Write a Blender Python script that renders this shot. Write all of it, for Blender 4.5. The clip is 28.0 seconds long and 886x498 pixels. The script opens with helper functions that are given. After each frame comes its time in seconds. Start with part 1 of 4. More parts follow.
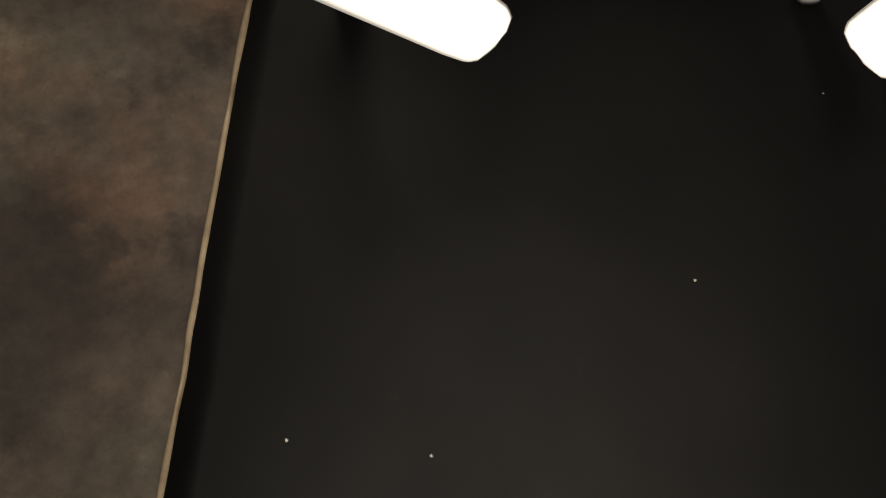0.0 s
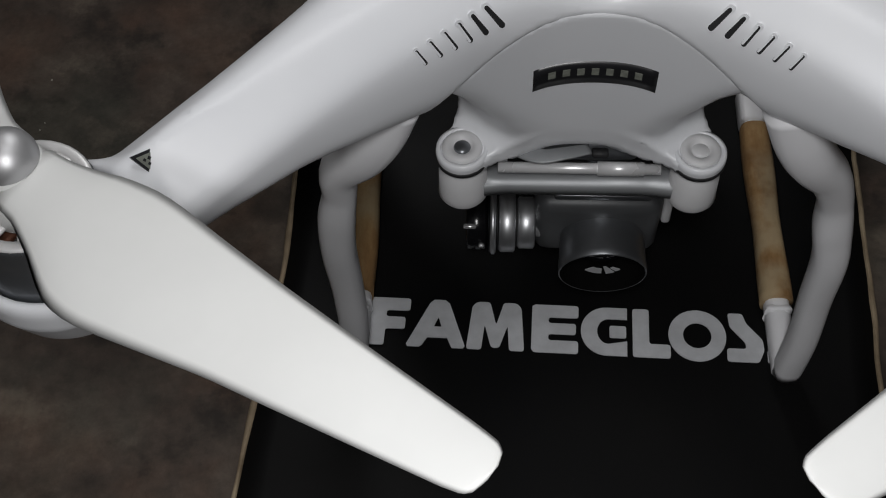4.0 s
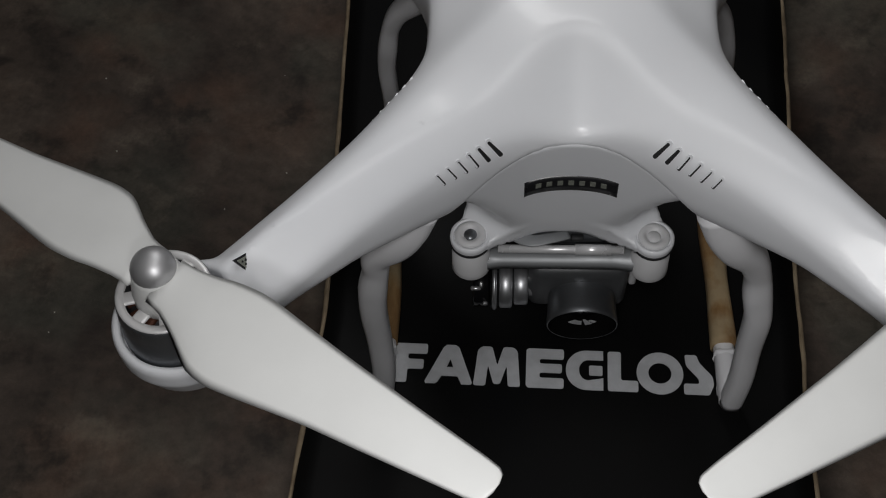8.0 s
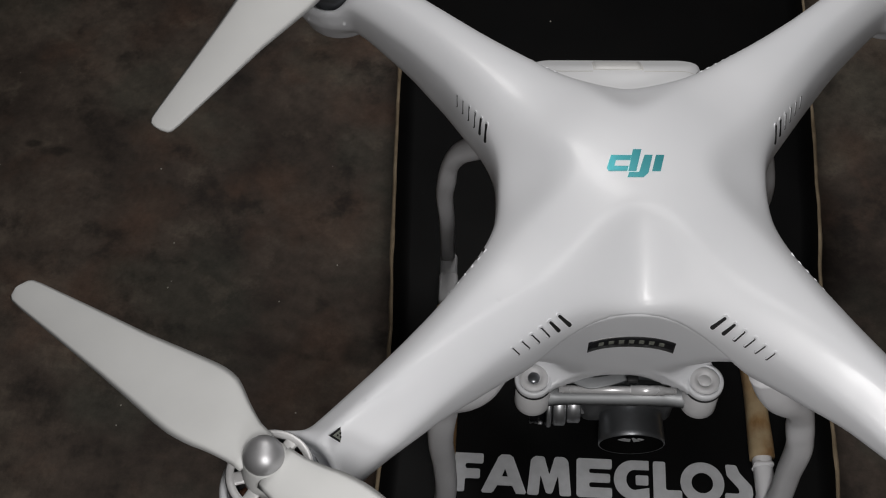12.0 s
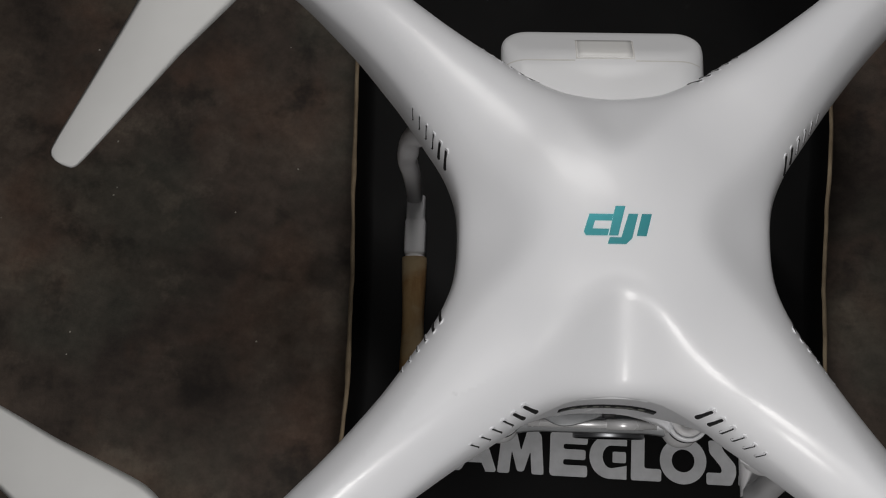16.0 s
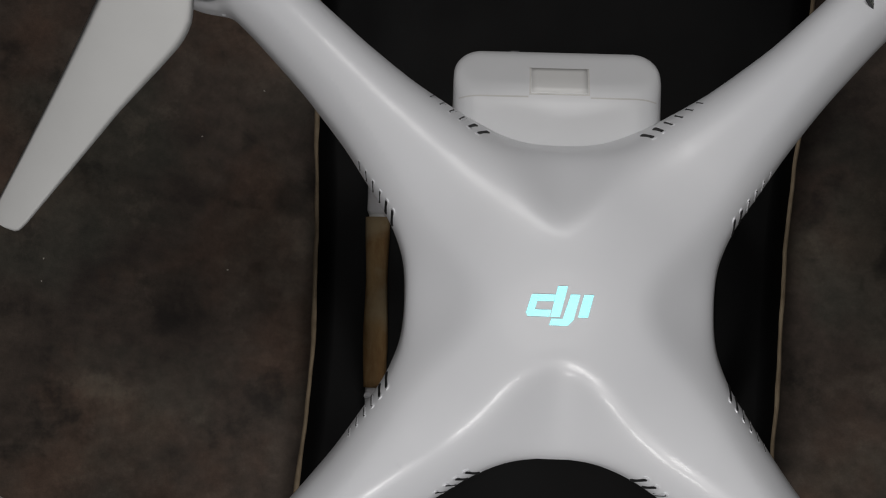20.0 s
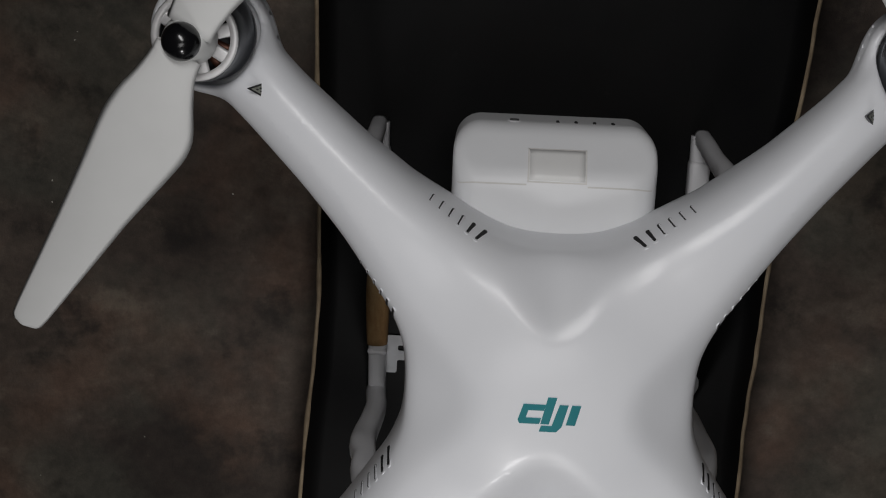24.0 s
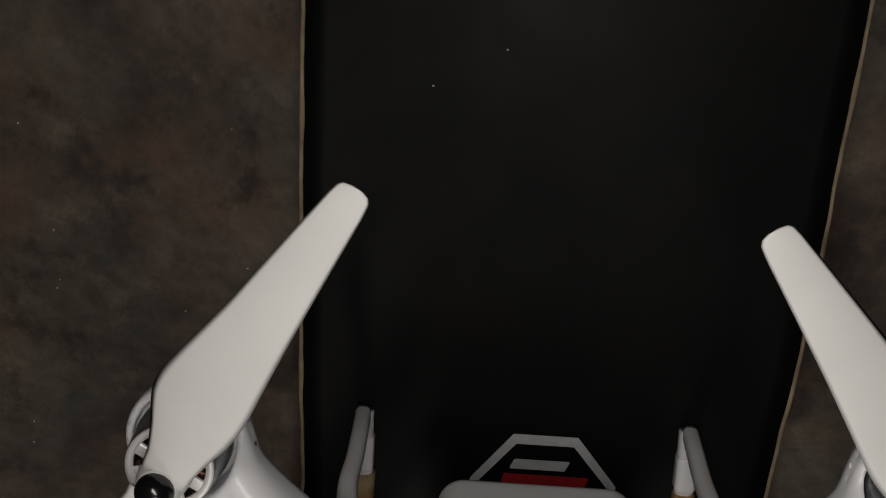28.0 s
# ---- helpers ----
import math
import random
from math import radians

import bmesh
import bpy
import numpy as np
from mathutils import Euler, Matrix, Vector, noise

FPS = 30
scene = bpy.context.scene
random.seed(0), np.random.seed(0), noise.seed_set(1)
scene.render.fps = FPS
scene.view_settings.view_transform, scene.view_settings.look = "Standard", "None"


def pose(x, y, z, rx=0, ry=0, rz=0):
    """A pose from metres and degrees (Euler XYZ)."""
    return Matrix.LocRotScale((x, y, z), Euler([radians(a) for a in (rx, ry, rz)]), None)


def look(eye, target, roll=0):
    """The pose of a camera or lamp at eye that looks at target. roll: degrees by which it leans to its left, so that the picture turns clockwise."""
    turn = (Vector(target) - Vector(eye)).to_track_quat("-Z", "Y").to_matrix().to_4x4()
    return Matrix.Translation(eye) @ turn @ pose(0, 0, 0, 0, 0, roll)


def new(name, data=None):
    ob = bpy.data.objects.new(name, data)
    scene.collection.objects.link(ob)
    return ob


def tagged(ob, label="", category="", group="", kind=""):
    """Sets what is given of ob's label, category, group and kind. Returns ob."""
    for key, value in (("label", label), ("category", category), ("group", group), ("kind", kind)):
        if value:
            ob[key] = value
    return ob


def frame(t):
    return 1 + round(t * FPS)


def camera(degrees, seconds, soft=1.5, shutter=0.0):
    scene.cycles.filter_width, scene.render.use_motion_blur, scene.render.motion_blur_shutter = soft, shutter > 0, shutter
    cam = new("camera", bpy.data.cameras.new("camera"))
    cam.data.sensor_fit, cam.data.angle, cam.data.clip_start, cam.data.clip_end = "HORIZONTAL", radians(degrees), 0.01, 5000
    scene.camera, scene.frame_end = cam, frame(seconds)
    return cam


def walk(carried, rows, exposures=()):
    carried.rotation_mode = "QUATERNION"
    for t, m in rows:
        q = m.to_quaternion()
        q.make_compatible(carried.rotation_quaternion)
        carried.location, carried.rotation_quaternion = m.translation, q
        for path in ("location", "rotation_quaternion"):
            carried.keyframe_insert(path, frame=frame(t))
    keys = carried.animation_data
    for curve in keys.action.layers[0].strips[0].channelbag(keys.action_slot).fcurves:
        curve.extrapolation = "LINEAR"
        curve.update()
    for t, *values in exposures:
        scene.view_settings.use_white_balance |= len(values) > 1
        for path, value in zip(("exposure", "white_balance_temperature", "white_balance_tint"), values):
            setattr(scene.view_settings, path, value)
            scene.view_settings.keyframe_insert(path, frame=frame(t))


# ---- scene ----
cam = camera(39.70, 28.0, soft=1.1)
PATH = [
    (0, pose(-0.0242, -0.278, 0.3808, 16.99, 1.61, 2.44)),
    (0.5, pose(-0.0253, -0.2745, 0.3755, 18.7, 1.61, 2.37)),
    (1, pose(-0.025, -0.2722, 0.369, 20.62, 1.61, 2.4)),
    (1.5, pose(-0.0233, -0.2704, 0.3663, 22.64, 1.65, 2.36)),
    (2, pose(-0.0208, -0.2684, 0.368, 24.8, 1.65, 2.39)),
    (2.5, pose(-0.0196, -0.2646, 0.3711, 26.52, 1.66, 2.32)),
    (3, pose(-0.0199, -0.2642, 0.3796, 28.66, 1.64, 2.43)),
    (3.5, pose(-0.0215, -0.2656, 0.392, 30.36, 1.6, 2.41)),
    (4, pose(-0.0232, -0.2711, 0.406, 32.17, 1.71, 2.35)),
    (4.5, pose(-0.0243, -0.2795, 0.4173, 32.65, 1.78, 2.34)),
    (6.5, pose(-0.0264, -0.3007, 0.477, 32.59, 1.91, 2.28)),
    (7, pose(-0.0253, -0.3053, 0.4889, 32.61, 1.91, 2.21)),
    (7.5, pose(-0.0238, -0.3086, 0.4975, 32.56, 1.91, 2.22)),
    (8, pose(-0.0235, -0.3108, 0.5091, 32.59, 1.88, 2.06)),
    (8.5, pose(-0.025, -0.3114, 0.5237, 32.72, 1.95, 2.1)),
    (9, pose(-0.0276, -0.3068, 0.5383, 32.72, 1.9, 2.06)),
    (9.5, pose(-0.0296, -0.302, 0.553, 32.76, 1.99, 2.08)),
    (10, pose(-0.0347, -0.2957, 0.5651, 32.77, 2.03, 2.02)),
    (10.5, pose(-0.0392, -0.291, 0.5701, 32.74, 2.01, 2.01)),
    (11, pose(-0.0435, -0.2873, 0.5735, 32.75, 1.99, 1.95)),
    (11.5, pose(-0.0476, -0.2804, 0.5763, 32.49, 1.87, 1.92)),
    (12, pose(-0.05, -0.2728, 0.5763, 31.56, 1.94, 1.91)),
    (12.5, pose(-0.0512, -0.2611, 0.5753, 29.84, 2, 1.9)),
    (14.5, pose(-0.0392, -0.1819, 0.5671, 22.07, 2.03, 1.8)),
    (15, pose(-0.0393, -0.1602, 0.5719, 20.19, 2, 1.76)),
    (15.5, pose(-0.0391, -0.1395, 0.5736, 18.28, 2.01, 1.78)),
    (16, pose(-0.0385, -0.1201, 0.5752, 16.26, 2, 1.8)),
    (16.5, pose(-0.0375, -0.1043, 0.5749, 14.4, 1.93, 1.77)),
    (17, pose(-0.0363, -0.0875, 0.5742, 12.44, 1.93, 1.82)),
    (17.5, pose(-0.035, -0.0705, 0.5743, 10.53, 1.98, 1.8)),
    (18, pose(-0.0304, -0.0548, 0.5756, 9.03, 2.41, 1.83)),
    (18.5, pose(-0.0279, -0.0426, 0.5777, 8.08, 2.53, 1.74)),
    (19, pose(-0.028, -0.0244, 0.5836, 6.09, 2.21, 1.77)),
    (19.5, pose(-0.0226, -0.0138, 0.5864, 4.77, 2.65, 1.76)),
    (20, pose(-0.0214, -0.0026, 0.5957, 2.83, 2.23, 1.92)),
    (20.5, pose(-0.0177, 0.0018, 0.6077, 1.53, 2.2, 1.75)),
    (22.5, pose(-0.0197, 0.0830, 0.6120, -8.59, 2.59, 1.84)),
    (23, pose(-0.0230, 0.1119, 0.6052, -10.49, 2.36, 2.30)),
    (23.5, pose(-0.0236, 0.1382, 0.6028, -12.24, 2.39, 2.20)),
    (24, pose(-0.0256, 0.1589, 0.5986, -14.09, 2.41, 2.28)),
    (24.5, pose(-0.0263, 0.1743, 0.5883, -15.86, 2.25, 2.31)),
    (25, pose(-0.0280, 0.1889, 0.5781, -16.90, 2.23, 2.45)),
    (25.5, pose(-0.0296, 0.2031, 0.5738, -16.34, 2.35, 2.33)),
    (26, pose(-0.0362, 0.2244, 0.5720, -16.01, 2.33, 2.48)),
    (26.5, pose(-0.0390, 0.2450, 0.5678, -15.77, 2.35, 2.45)),
    (27, pose(-0.0386, 0.2665, 0.5577, -15.57, 2.43, 2.78)),
    (27.5, pose(-0.0354, 0.2843, 0.5547, -15.47, 2.41, 2.83)),
    (28, pose(-0.0285, 0.3045, 0.5522, -15.26, 2.44, 2.94)),
]
EXPOSURES = [
    (0, 0.72, 8300, 11), (1, 0.90, 7700, 11), (1.5, 0.94, 7200, 10), (2.5, 0.58, 6700, 10), (3, 0.22, 6600, 10), (4, -0.16, 6650, 10), (8, -0.45, 6700, 10),
    (12, -0.12, 6800, 11), (16, -0.24, 6850, 11), (19, -0.44, 6800, 11), (23, -0.44, 6750, 11), (25, -0.36, 6700, 11), (27, 0.14, 6800, 11), (28, -0.24, 7300, 12),
]
walk(cam, PATH, EXPOSURES)

# ---- world and lights ----
world = bpy.data.worlds.new("night")
scene.world = world
world.use_nodes = True
bg = world.node_tree.nodes["Background"]
bg.inputs["Color"].default_value = (0.80, 0.88, 1.0, 1)
bg.inputs["Strength"].default_value = 0.03


def lamp(name, place, target, watts, wide, tall, beam=180):
    data = bpy.data.lights.new(name, "AREA")
    data.shape, data.size, data.size_y = "ELLIPSE", wide, tall
    data.spread = radians(beam)
    data.energy, data.color = watts, (0.97, 0.98, 1.0)
    ob = new(name, data)
    ob.matrix_basis = look(place, target)
    return ob


# fixed unseen lamps, added in place of one flash carried along with the camera
lamp("flash_stand_in_low", (-0.028, -0.312, 0.375), (0.03, -0.20, 0.0), 0.155, 0.030, 0.030, 140)
lamp("flash_stand_in_front", (-0.032, -0.312, 0.515), (0.04, -0.12, 0.0), 0.43, 0.060, 0.090, 130)
lamp("flash_stand_in_top", (-0.012, -0.025, 0.69), (0.06, 0.0, 0.0), 0.50, 0.18, 0.26)
lamp("flash_stand_in_rear", (-0.055, 0.295, 0.61), (0.09, 0.14, 0.0), 0.76, 0.09, 0.30, 140)


# ---- materials ----
class Nodes:
    """A node material under construction."""

    def __init__(self, name, rough=0.5, metal=0.0):
        self.mat = bpy.data.materials.new(name)
        self.mat.use_nodes = True
        self.tree = self.mat.node_tree
        self.bsdf = self.tree.nodes["Principled BSDF"]
        self.bsdf.inputs["Roughness"].default_value = rough
        self.bsdf.inputs["Metallic"].default_value = metal
        self.place = self.tree.nodes.new("ShaderNodeTexCoord").outputs["Object"]

    def noise(self, scale, detail=4.0, rough=0.55, stretch=None):
        n = self.tree.nodes.new("ShaderNodeTexNoise")
        n.inputs["Scale"].default_value = scale
        n.inputs["Detail"].default_value = detail
        n.inputs["Roughness"].default_value = rough
        src = self.place
        if stretch:
            mp = self.tree.nodes.new("ShaderNodeMapping")
            mp.inputs["Scale"].default_value = stretch
            self.tree.links.new(src, mp.inputs["Vector"])
            src = mp.outputs["Vector"]
        self.tree.links.new(src, n.inputs["Vector"])
        return n.outputs["Fac"]

    def ramp(self, fac, *stops):
        n = self.tree.nodes.new("ShaderNodeValToRGB")
        els = n.color_ramp.elements
        while len(els) < len(stops):
            els.new(0.5)
        for el, (p, col) in zip(els, stops):
            el.position = p
            el.color = (*col, 1) if isinstance(col, tuple) else (col, col, col, 1)
        self.tree.links.new(fac, n.inputs["Fac"])
        return n.outputs["Color"]

    def mix(self, fac, a, b, mode="MIX"):
        n = self.tree.nodes.new("ShaderNodeMix")
        n.data_type, n.blend_type = "RGBA", mode
        for sock, v in ((n.inputs[0], fac), (n.inputs[6], a), (n.inputs[7], b)):
            if isinstance(v, (int, float)):
                sock.default_value = v
            elif isinstance(v, tuple):
                sock.default_value = (*v, 1)
            else:
                self.tree.links.new(v, sock)
        return n.outputs[2]

    def colour(self, v):
        s = self.bsdf.inputs["Base Color"]
        if isinstance(v, tuple):
            s.default_value = (*v, 1)
        else:
            self.tree.links.new(v, s)
        return self

    def gloss(self, v):
        self.tree.links.new(v, self.bsdf.inputs["Roughness"])
        return self

    def bump(self, fac, strength, depth):
        n = self.tree.nodes.new("ShaderNodeBump")
        n.inputs["Strength"].default_value = strength
        n.inputs["Distance"].default_value = depth
        self.tree.links.new(fac, n.inputs["Height"])
        self.tree.links.new(n.outputs["Normal"], self.bsdf.inputs["Normal"])
        return self


def plain(name, col, rough, metal=0.0, vary=0.12, scale=90.0, bump=0.0):
    """A material of one colour with fine variation in tone and gloss."""
    m = Nodes(name, rough, metal)
    n = m.noise(scale)
    lo, hi = tuple(v * (1 - vary) for v in col), tuple(min(1, v * (1 + vary)) for v in col)
    m.colour(m.ramp(n, (0.3, lo), (0.7, hi)))
    m.gloss(m.ramp(m.noise(scale * 0.35), (0.3, max(0.02, rough - 0.06)), (0.7, min(1, rough + 0.06))))
    if bump:
        m.bump(m.noise(scale * 6), bump, 0.0004)
    return m.mat


def shell_white():
    m = Nodes("white_gloss_plastic", 0.42)
    m.colour(m.ramp(m.noise(18), (0.3, (0.755, 0.77, 0.80)), (0.7, (0.785, 0.795, 0.82))))
    m.gloss(m.ramp(m.noise(140, 6), (0.3, 0.32), (0.75, 0.40)))
    m.bsdf.inputs["Coat Weight"].default_value = 0.11
    m.bsdf.inputs["Coat Roughness"].default_value = 0.12
    m.bsdf.inputs["Specular IOR Level"].default_value = 0.40
    return m.mat


def concrete():
    m = Nodes("stained_concrete", 0.8)
    big = m.ramp(m.noise(8.0, 6, 0.62), (0.34, (0.036, 0.027, 0.022)), (0.50, (0.082, 0.062, 0.049)), (0.66, (0.146, 0.115, 0.090)))
    rust = m.mix(m.ramp(m.noise(15, 4), (0.50, 0.0), (0.66, 0.5)), big, (0.128, 0.070, 0.046))
    green = m.mix(m.ramp(m.noise(10.5, 3), (0.50, 0.0), (0.62, 0.5)), rust, (0.070, 0.072, 0.056))
    grain = m.mix(0.6, green, m.ramp(m.noise(130, 9, 0.75), (0.3, 0.28), (0.7, 0.72)), "OVERLAY")
    pale = m.mix(m.ramp(m.noise(33, 7, 0.68), (0.58, 0.0), (0.70, 0.40)), grain, (0.195, 0.160, 0.122))
    dark = m.mix(m.ramp(m.noise(24, 5, 0.6), (0.30, 0.75), (0.43, 0.0)), pale, (0.022, 0.018, 0.015))
    for x, y, rx, ry in ((-0.344, 0.2005, 0.011, 0.004), (-0.362, 0.2065, 0.006, 0.003), (-0.1335, 0.0560, 0.013, 0.012)):
        mp = m.tree.nodes.new("ShaderNodeMapping")
        mp.inputs["Location"].default_value = (-x / rx, -y / ry, 0)
        mp.inputs["Scale"].default_value = (1 / rx, 1 / ry, 0)
        m.tree.links.new(m.place, mp.inputs["Vector"])
        far = m.tree.nodes.new("ShaderNodeVectorMath")
        far.operation = "LENGTH"
        m.tree.links.new(mp.outputs["Vector"], far.inputs[0])
        ragged = m.tree.nodes.new("ShaderNodeMath")
        ragged.operation = "MULTIPLY"
        m.tree.links.new(far.outputs["Value"], ragged.inputs[0])
        m.tree.links.new(m.noise(60, 5), ragged.inputs[1])
        dark = m.mix(m.ramp(ragged.outputs["Value"], (0.30, 0.62), (0.62, 0.0)), dark, (0.014, 0.011, 0.009))
    blotch = m.mix(0.55, dark, m.ramp(m.noise(48, 5, 0.7), (0.36, 0.40), (0.62, 0.76)), "OVERLAY")
    m.colour(blotch)
    m.bump(m.noise(190, 9, 0.7), 0.6, 0.0014)
    return m.mat


def black_board():
    m = Nodes("black_coated_card", 0.5)
    col = m.ramp(m.noise(14, 5), (0.3, (0.0026, 0.0028, 0.0032)), (0.7, (0.0052, 0.0050, 0.0050)))
    m.colour(m.mix(m.ramp(m.noise(60, 6, 0.7), (0.66, 0.0), (0.80, 0.35)), col, (0.030, 0.029, 0.028)))
    m.gloss(m.ramp(m.noise(9, 4), (0.3, 0.46), (0.7, 0.62)))
    m.bump(m.noise(55, 4), 0.15, 0.0008)
    m.bsdf.inputs["Specular IOR Level"].default_value = 0.11
    return m.mat


def raw_card():
    m = Nodes("raw_brown_card", 0.85)
    m.colour(m.ramp(m.noise(70, 6), (0.3, (0.155, 0.112, 0.068)), (0.7, (0.36, 0.285, 0.19))))
    m.bump(m.noise(240, 4), 0.4, 0.0005)
    return m.mat


def tan_tape():
    m = Nodes("tan_foam_wrap", 0.85)
    a = m.ramp(m.noise(95, 6, 0.65, (1, 0.3, 1)), (0.32, (0.17, 0.088, 0.032)), (0.5, (0.29, 0.165, 0.066)), (0.68, (0.41, 0.27, 0.125)))
    b = m.mix(m.ramp(m.noise(38, 4), (0.50, 0.0), (0.64, 0.65)), a, (0.46, 0.37, 0.23))
    m.colour(m.mix(m.ramp(m.noise(27, 3), (0.30, 0.75), (0.46, 0.0)), b, (0.15, 0.078, 0.030)))
    m.bump(m.noise(320, 6, 0.7), 0.6, 0.0006)
    return m.mat


def foil():
    m = Nodes("teal_foil", 0.16, 0.6)
    m.bsdf.inputs["Coat Weight"].default_value = 1.0
    m.bsdf.inputs["Coat Roughness"].default_value = 0.06
    m.bsdf.inputs["Coat IOR"].default_value = 1.9
    m.colour(m.ramp(m.noise(60, 2), (0.3, (0.075, 0.50, 0.56)), (0.7, (0.11, 0.57, 0.63))))
    return m.mat


def brushed(name, col, rough):
    m = Nodes(name, rough, 0.9)
    n = m.noise(60, 6, 0.6, (8, 1, 1))
    m.colour(m.ramp(n, (0.3, tuple(v * 0.85 for v in col)), (0.7, col)))
    m.gloss(m.ramp(n, (0.3, rough - 0.05), (0.7, rough + 0.08)))
    return m.mat


WHITE = shell_white()
BLADE = plain("white_matte_nylon", (0.70, 0.705, 0.695), 0.55, vary=0.03, scale=40)
BATTERY = plain("white_satin_plastic", (0.745, 0.755, 0.77), 0.44, vary=0.02, scale=30)
LATCH = plain("cream_plastic", (0.72, 0.72, 0.71), 0.45, vary=0.02, scale=60)
LEG = plain("white_leg_plastic", (0.76, 0.76, 0.78), 0.42, vary=0.03, scale=50)
# grey that puts the thin shade of the battery joints into colour
SEAM = plain("seam_shade", (0.63, 0.62, 0.60), 0.7, vary=0.08)
RUBBER = plain("pale_silicone", (0.66, 0.66, 0.67), 0.5, vary=0.04)
# dark trim colour, also painted in for the shade inside slots and gaps
DARK = plain("dark_trim_and_gap_shade", (0.012, 0.012, 0.013), 0.6)
BLACK = plain("black_plastic", (0.006, 0.006, 0.007), 0.22)
PLATE = plain("black_nameplate", (0.016, 0.016, 0.018), 0.3, vary=0.1)
MARKGREY = plain("worn_grey_print", (0.21, 0.22, 0.19), 0.5, vary=0.25, scale=700)
GREYINK = plain("silver_ink", (0.42, 0.42, 0.43), 0.45)
PRINT = plain("pale_grey_print", (0.52, 0.53, 0.55), 0.55, vary=0.10, scale=160)
RED = plain("red_print", (0.42, 0.012, 0.016), 0.5, vary=0.15)
SILVER = brushed("brushed_aluminium", (0.64, 0.65, 0.67), 0.40)
SATIN = plain("satin_silver_cap", (0.46, 0.46, 0.47), 0.46, 0.7, vary=0.05)
PALEGREY = plain("pale_grey_alloy", (0.29, 0.30, 0.31), 0.45, 0.3, vary=0.06)
GUNMETAL = plain("dark_grey_anodised", (0.25, 0.26, 0.275), 0.36, 0.85, vary=0.1)
CASING = plain("dark_camera_casing", (0.085, 0.088, 0.092), 0.45, 0.3, vary=0.1)
RODMETAL = plain("polished_rod", (0.74, 0.74, 0.75), 0.3, 0.35, vary=0.05)
ALLOY = plain("pale_alloy", (0.74, 0.735, 0.735), 0.42, 0.35, vary=0.06)
BELL = plain("grey_motor_bell", (0.22, 0.23, 0.245), 0.30, 0.8, vary=0.1)
COPPER = plain("copper_winding", (0.12, 0.050, 0.032), 0.4, 0.6)
HOOD = plain("flocked_black", (0.004, 0.004, 0.004), 0.95)
HOOD.node_tree.nodes["Principled BSDF"].inputs["Specular IOR Level"].default_value = 0.04
GLASS = plain("lens_glass", (0.006, 0.006, 0.008), 0.05)
CHROME = plain("bright_chrome", (0.80, 0.80, 0.81), 0.22, 0.75, vary=0.03)
BOARD, CARD, TAPE, FOIL, CONCRETE = black_board(), raw_card(), tan_tape(), foil(), concrete()
PLASTER = plain("grey_plaster", (0.30, 0.29, 0.27), 0.9, vary=0.2, scale=4)
DUST = plain("pale_grit", (0.55, 0.52, 0.46), 0.8)


# ---- mesh helpers ----
def finish(name, bm, material, parent=None, label="", smooth=True):
    """Links a bmesh as one mesh object, below parent if one is given."""
    me = bpy.data.meshes.new(name)
    bmesh.ops.recalc_face_normals(bm, faces=bm.faces)
    bm.to_mesh(me)
    bm.free()
    me.materials.append(material)
    if smooth:
        me.shade_smooth()
    ob = new(name, me)
    if parent:
        ob.parent = parent
    if label:
        ob["label"] = label
    return ob


def part(name, bm, material, parent, label="", smooth=True):
    return finish(name, bm, material, parent, label, smooth)


def empty(name, m=None):
    ob = new(name)
    ob.empty_display_size = 0.02
    if m:
        ob.matrix_basis = m
    return ob


def block(sx, sy, sz, m=None, bevel=0.0, seg=2):
    bm = bmesh.new()
    bmesh.ops.create_cube(bm, size=1)
    bmesh.ops.scale(bm, vec=(sx, sy, sz), verts=bm.verts)
    if bevel:
        bmesh.ops.bevel(bm, geom=bm.edges[:], offset=bevel, segments=seg, affect="EDGES", profile=0.5)
    if m:
        bmesh.ops.transform(bm, matrix=m, verts=bm.verts)
    return bm


def lathe(profile, m=None, seg=40):
    """A turned form: profile of (radius, height), round z."""
    bm = bmesh.new()
    rings = []
    for r, z in profile:
        if r < 1e-6:
            rings.append([bm.verts.new((0, 0, z))])
        else:
            rings.append([bm.verts.new((r * math.cos(2 * math.pi * k / seg), r * math.sin(2 * math.pi * k / seg), z)) for k in range(seg)])
    for a, b in zip(rings, rings[1:]):
        for k in range(seg):
            j = (k + 1) % seg
            if len(a) == 1 and len(b) > 1:
                bm.faces.new((a[0], b[k], b[j]))
            elif len(b) == 1 and len(a) > 1:
                bm.faces.new((a[k], b[0], a[j]))
            elif len(a) > 1:
                bm.faces.new((a[k], b[k], b[j], a[j]))
    if m:
        bmesh.ops.transform(bm, matrix=m, verts=bm.verts)
    return bm


def slab(points, thick, m=None):
    """A flat plate from an outline in x and y, thick upwards."""
    bm = bmesh.new()
    low = [bm.verts.new((x, y, 0)) for x, y in points]
    top = [bm.verts.new((x, y, thick)) for x, y in points]
    bm.faces.new(top)
    bm.faces.new(low[::-1])
    n = len(points)
    for k in range(n):
        j = (k + 1) % n
        bm.faces.new((low[k], low[j], top[j], top[k]))
    if m:
        bmesh.ops.transform(bm, matrix=m, verts=bm.verts)
    return bm


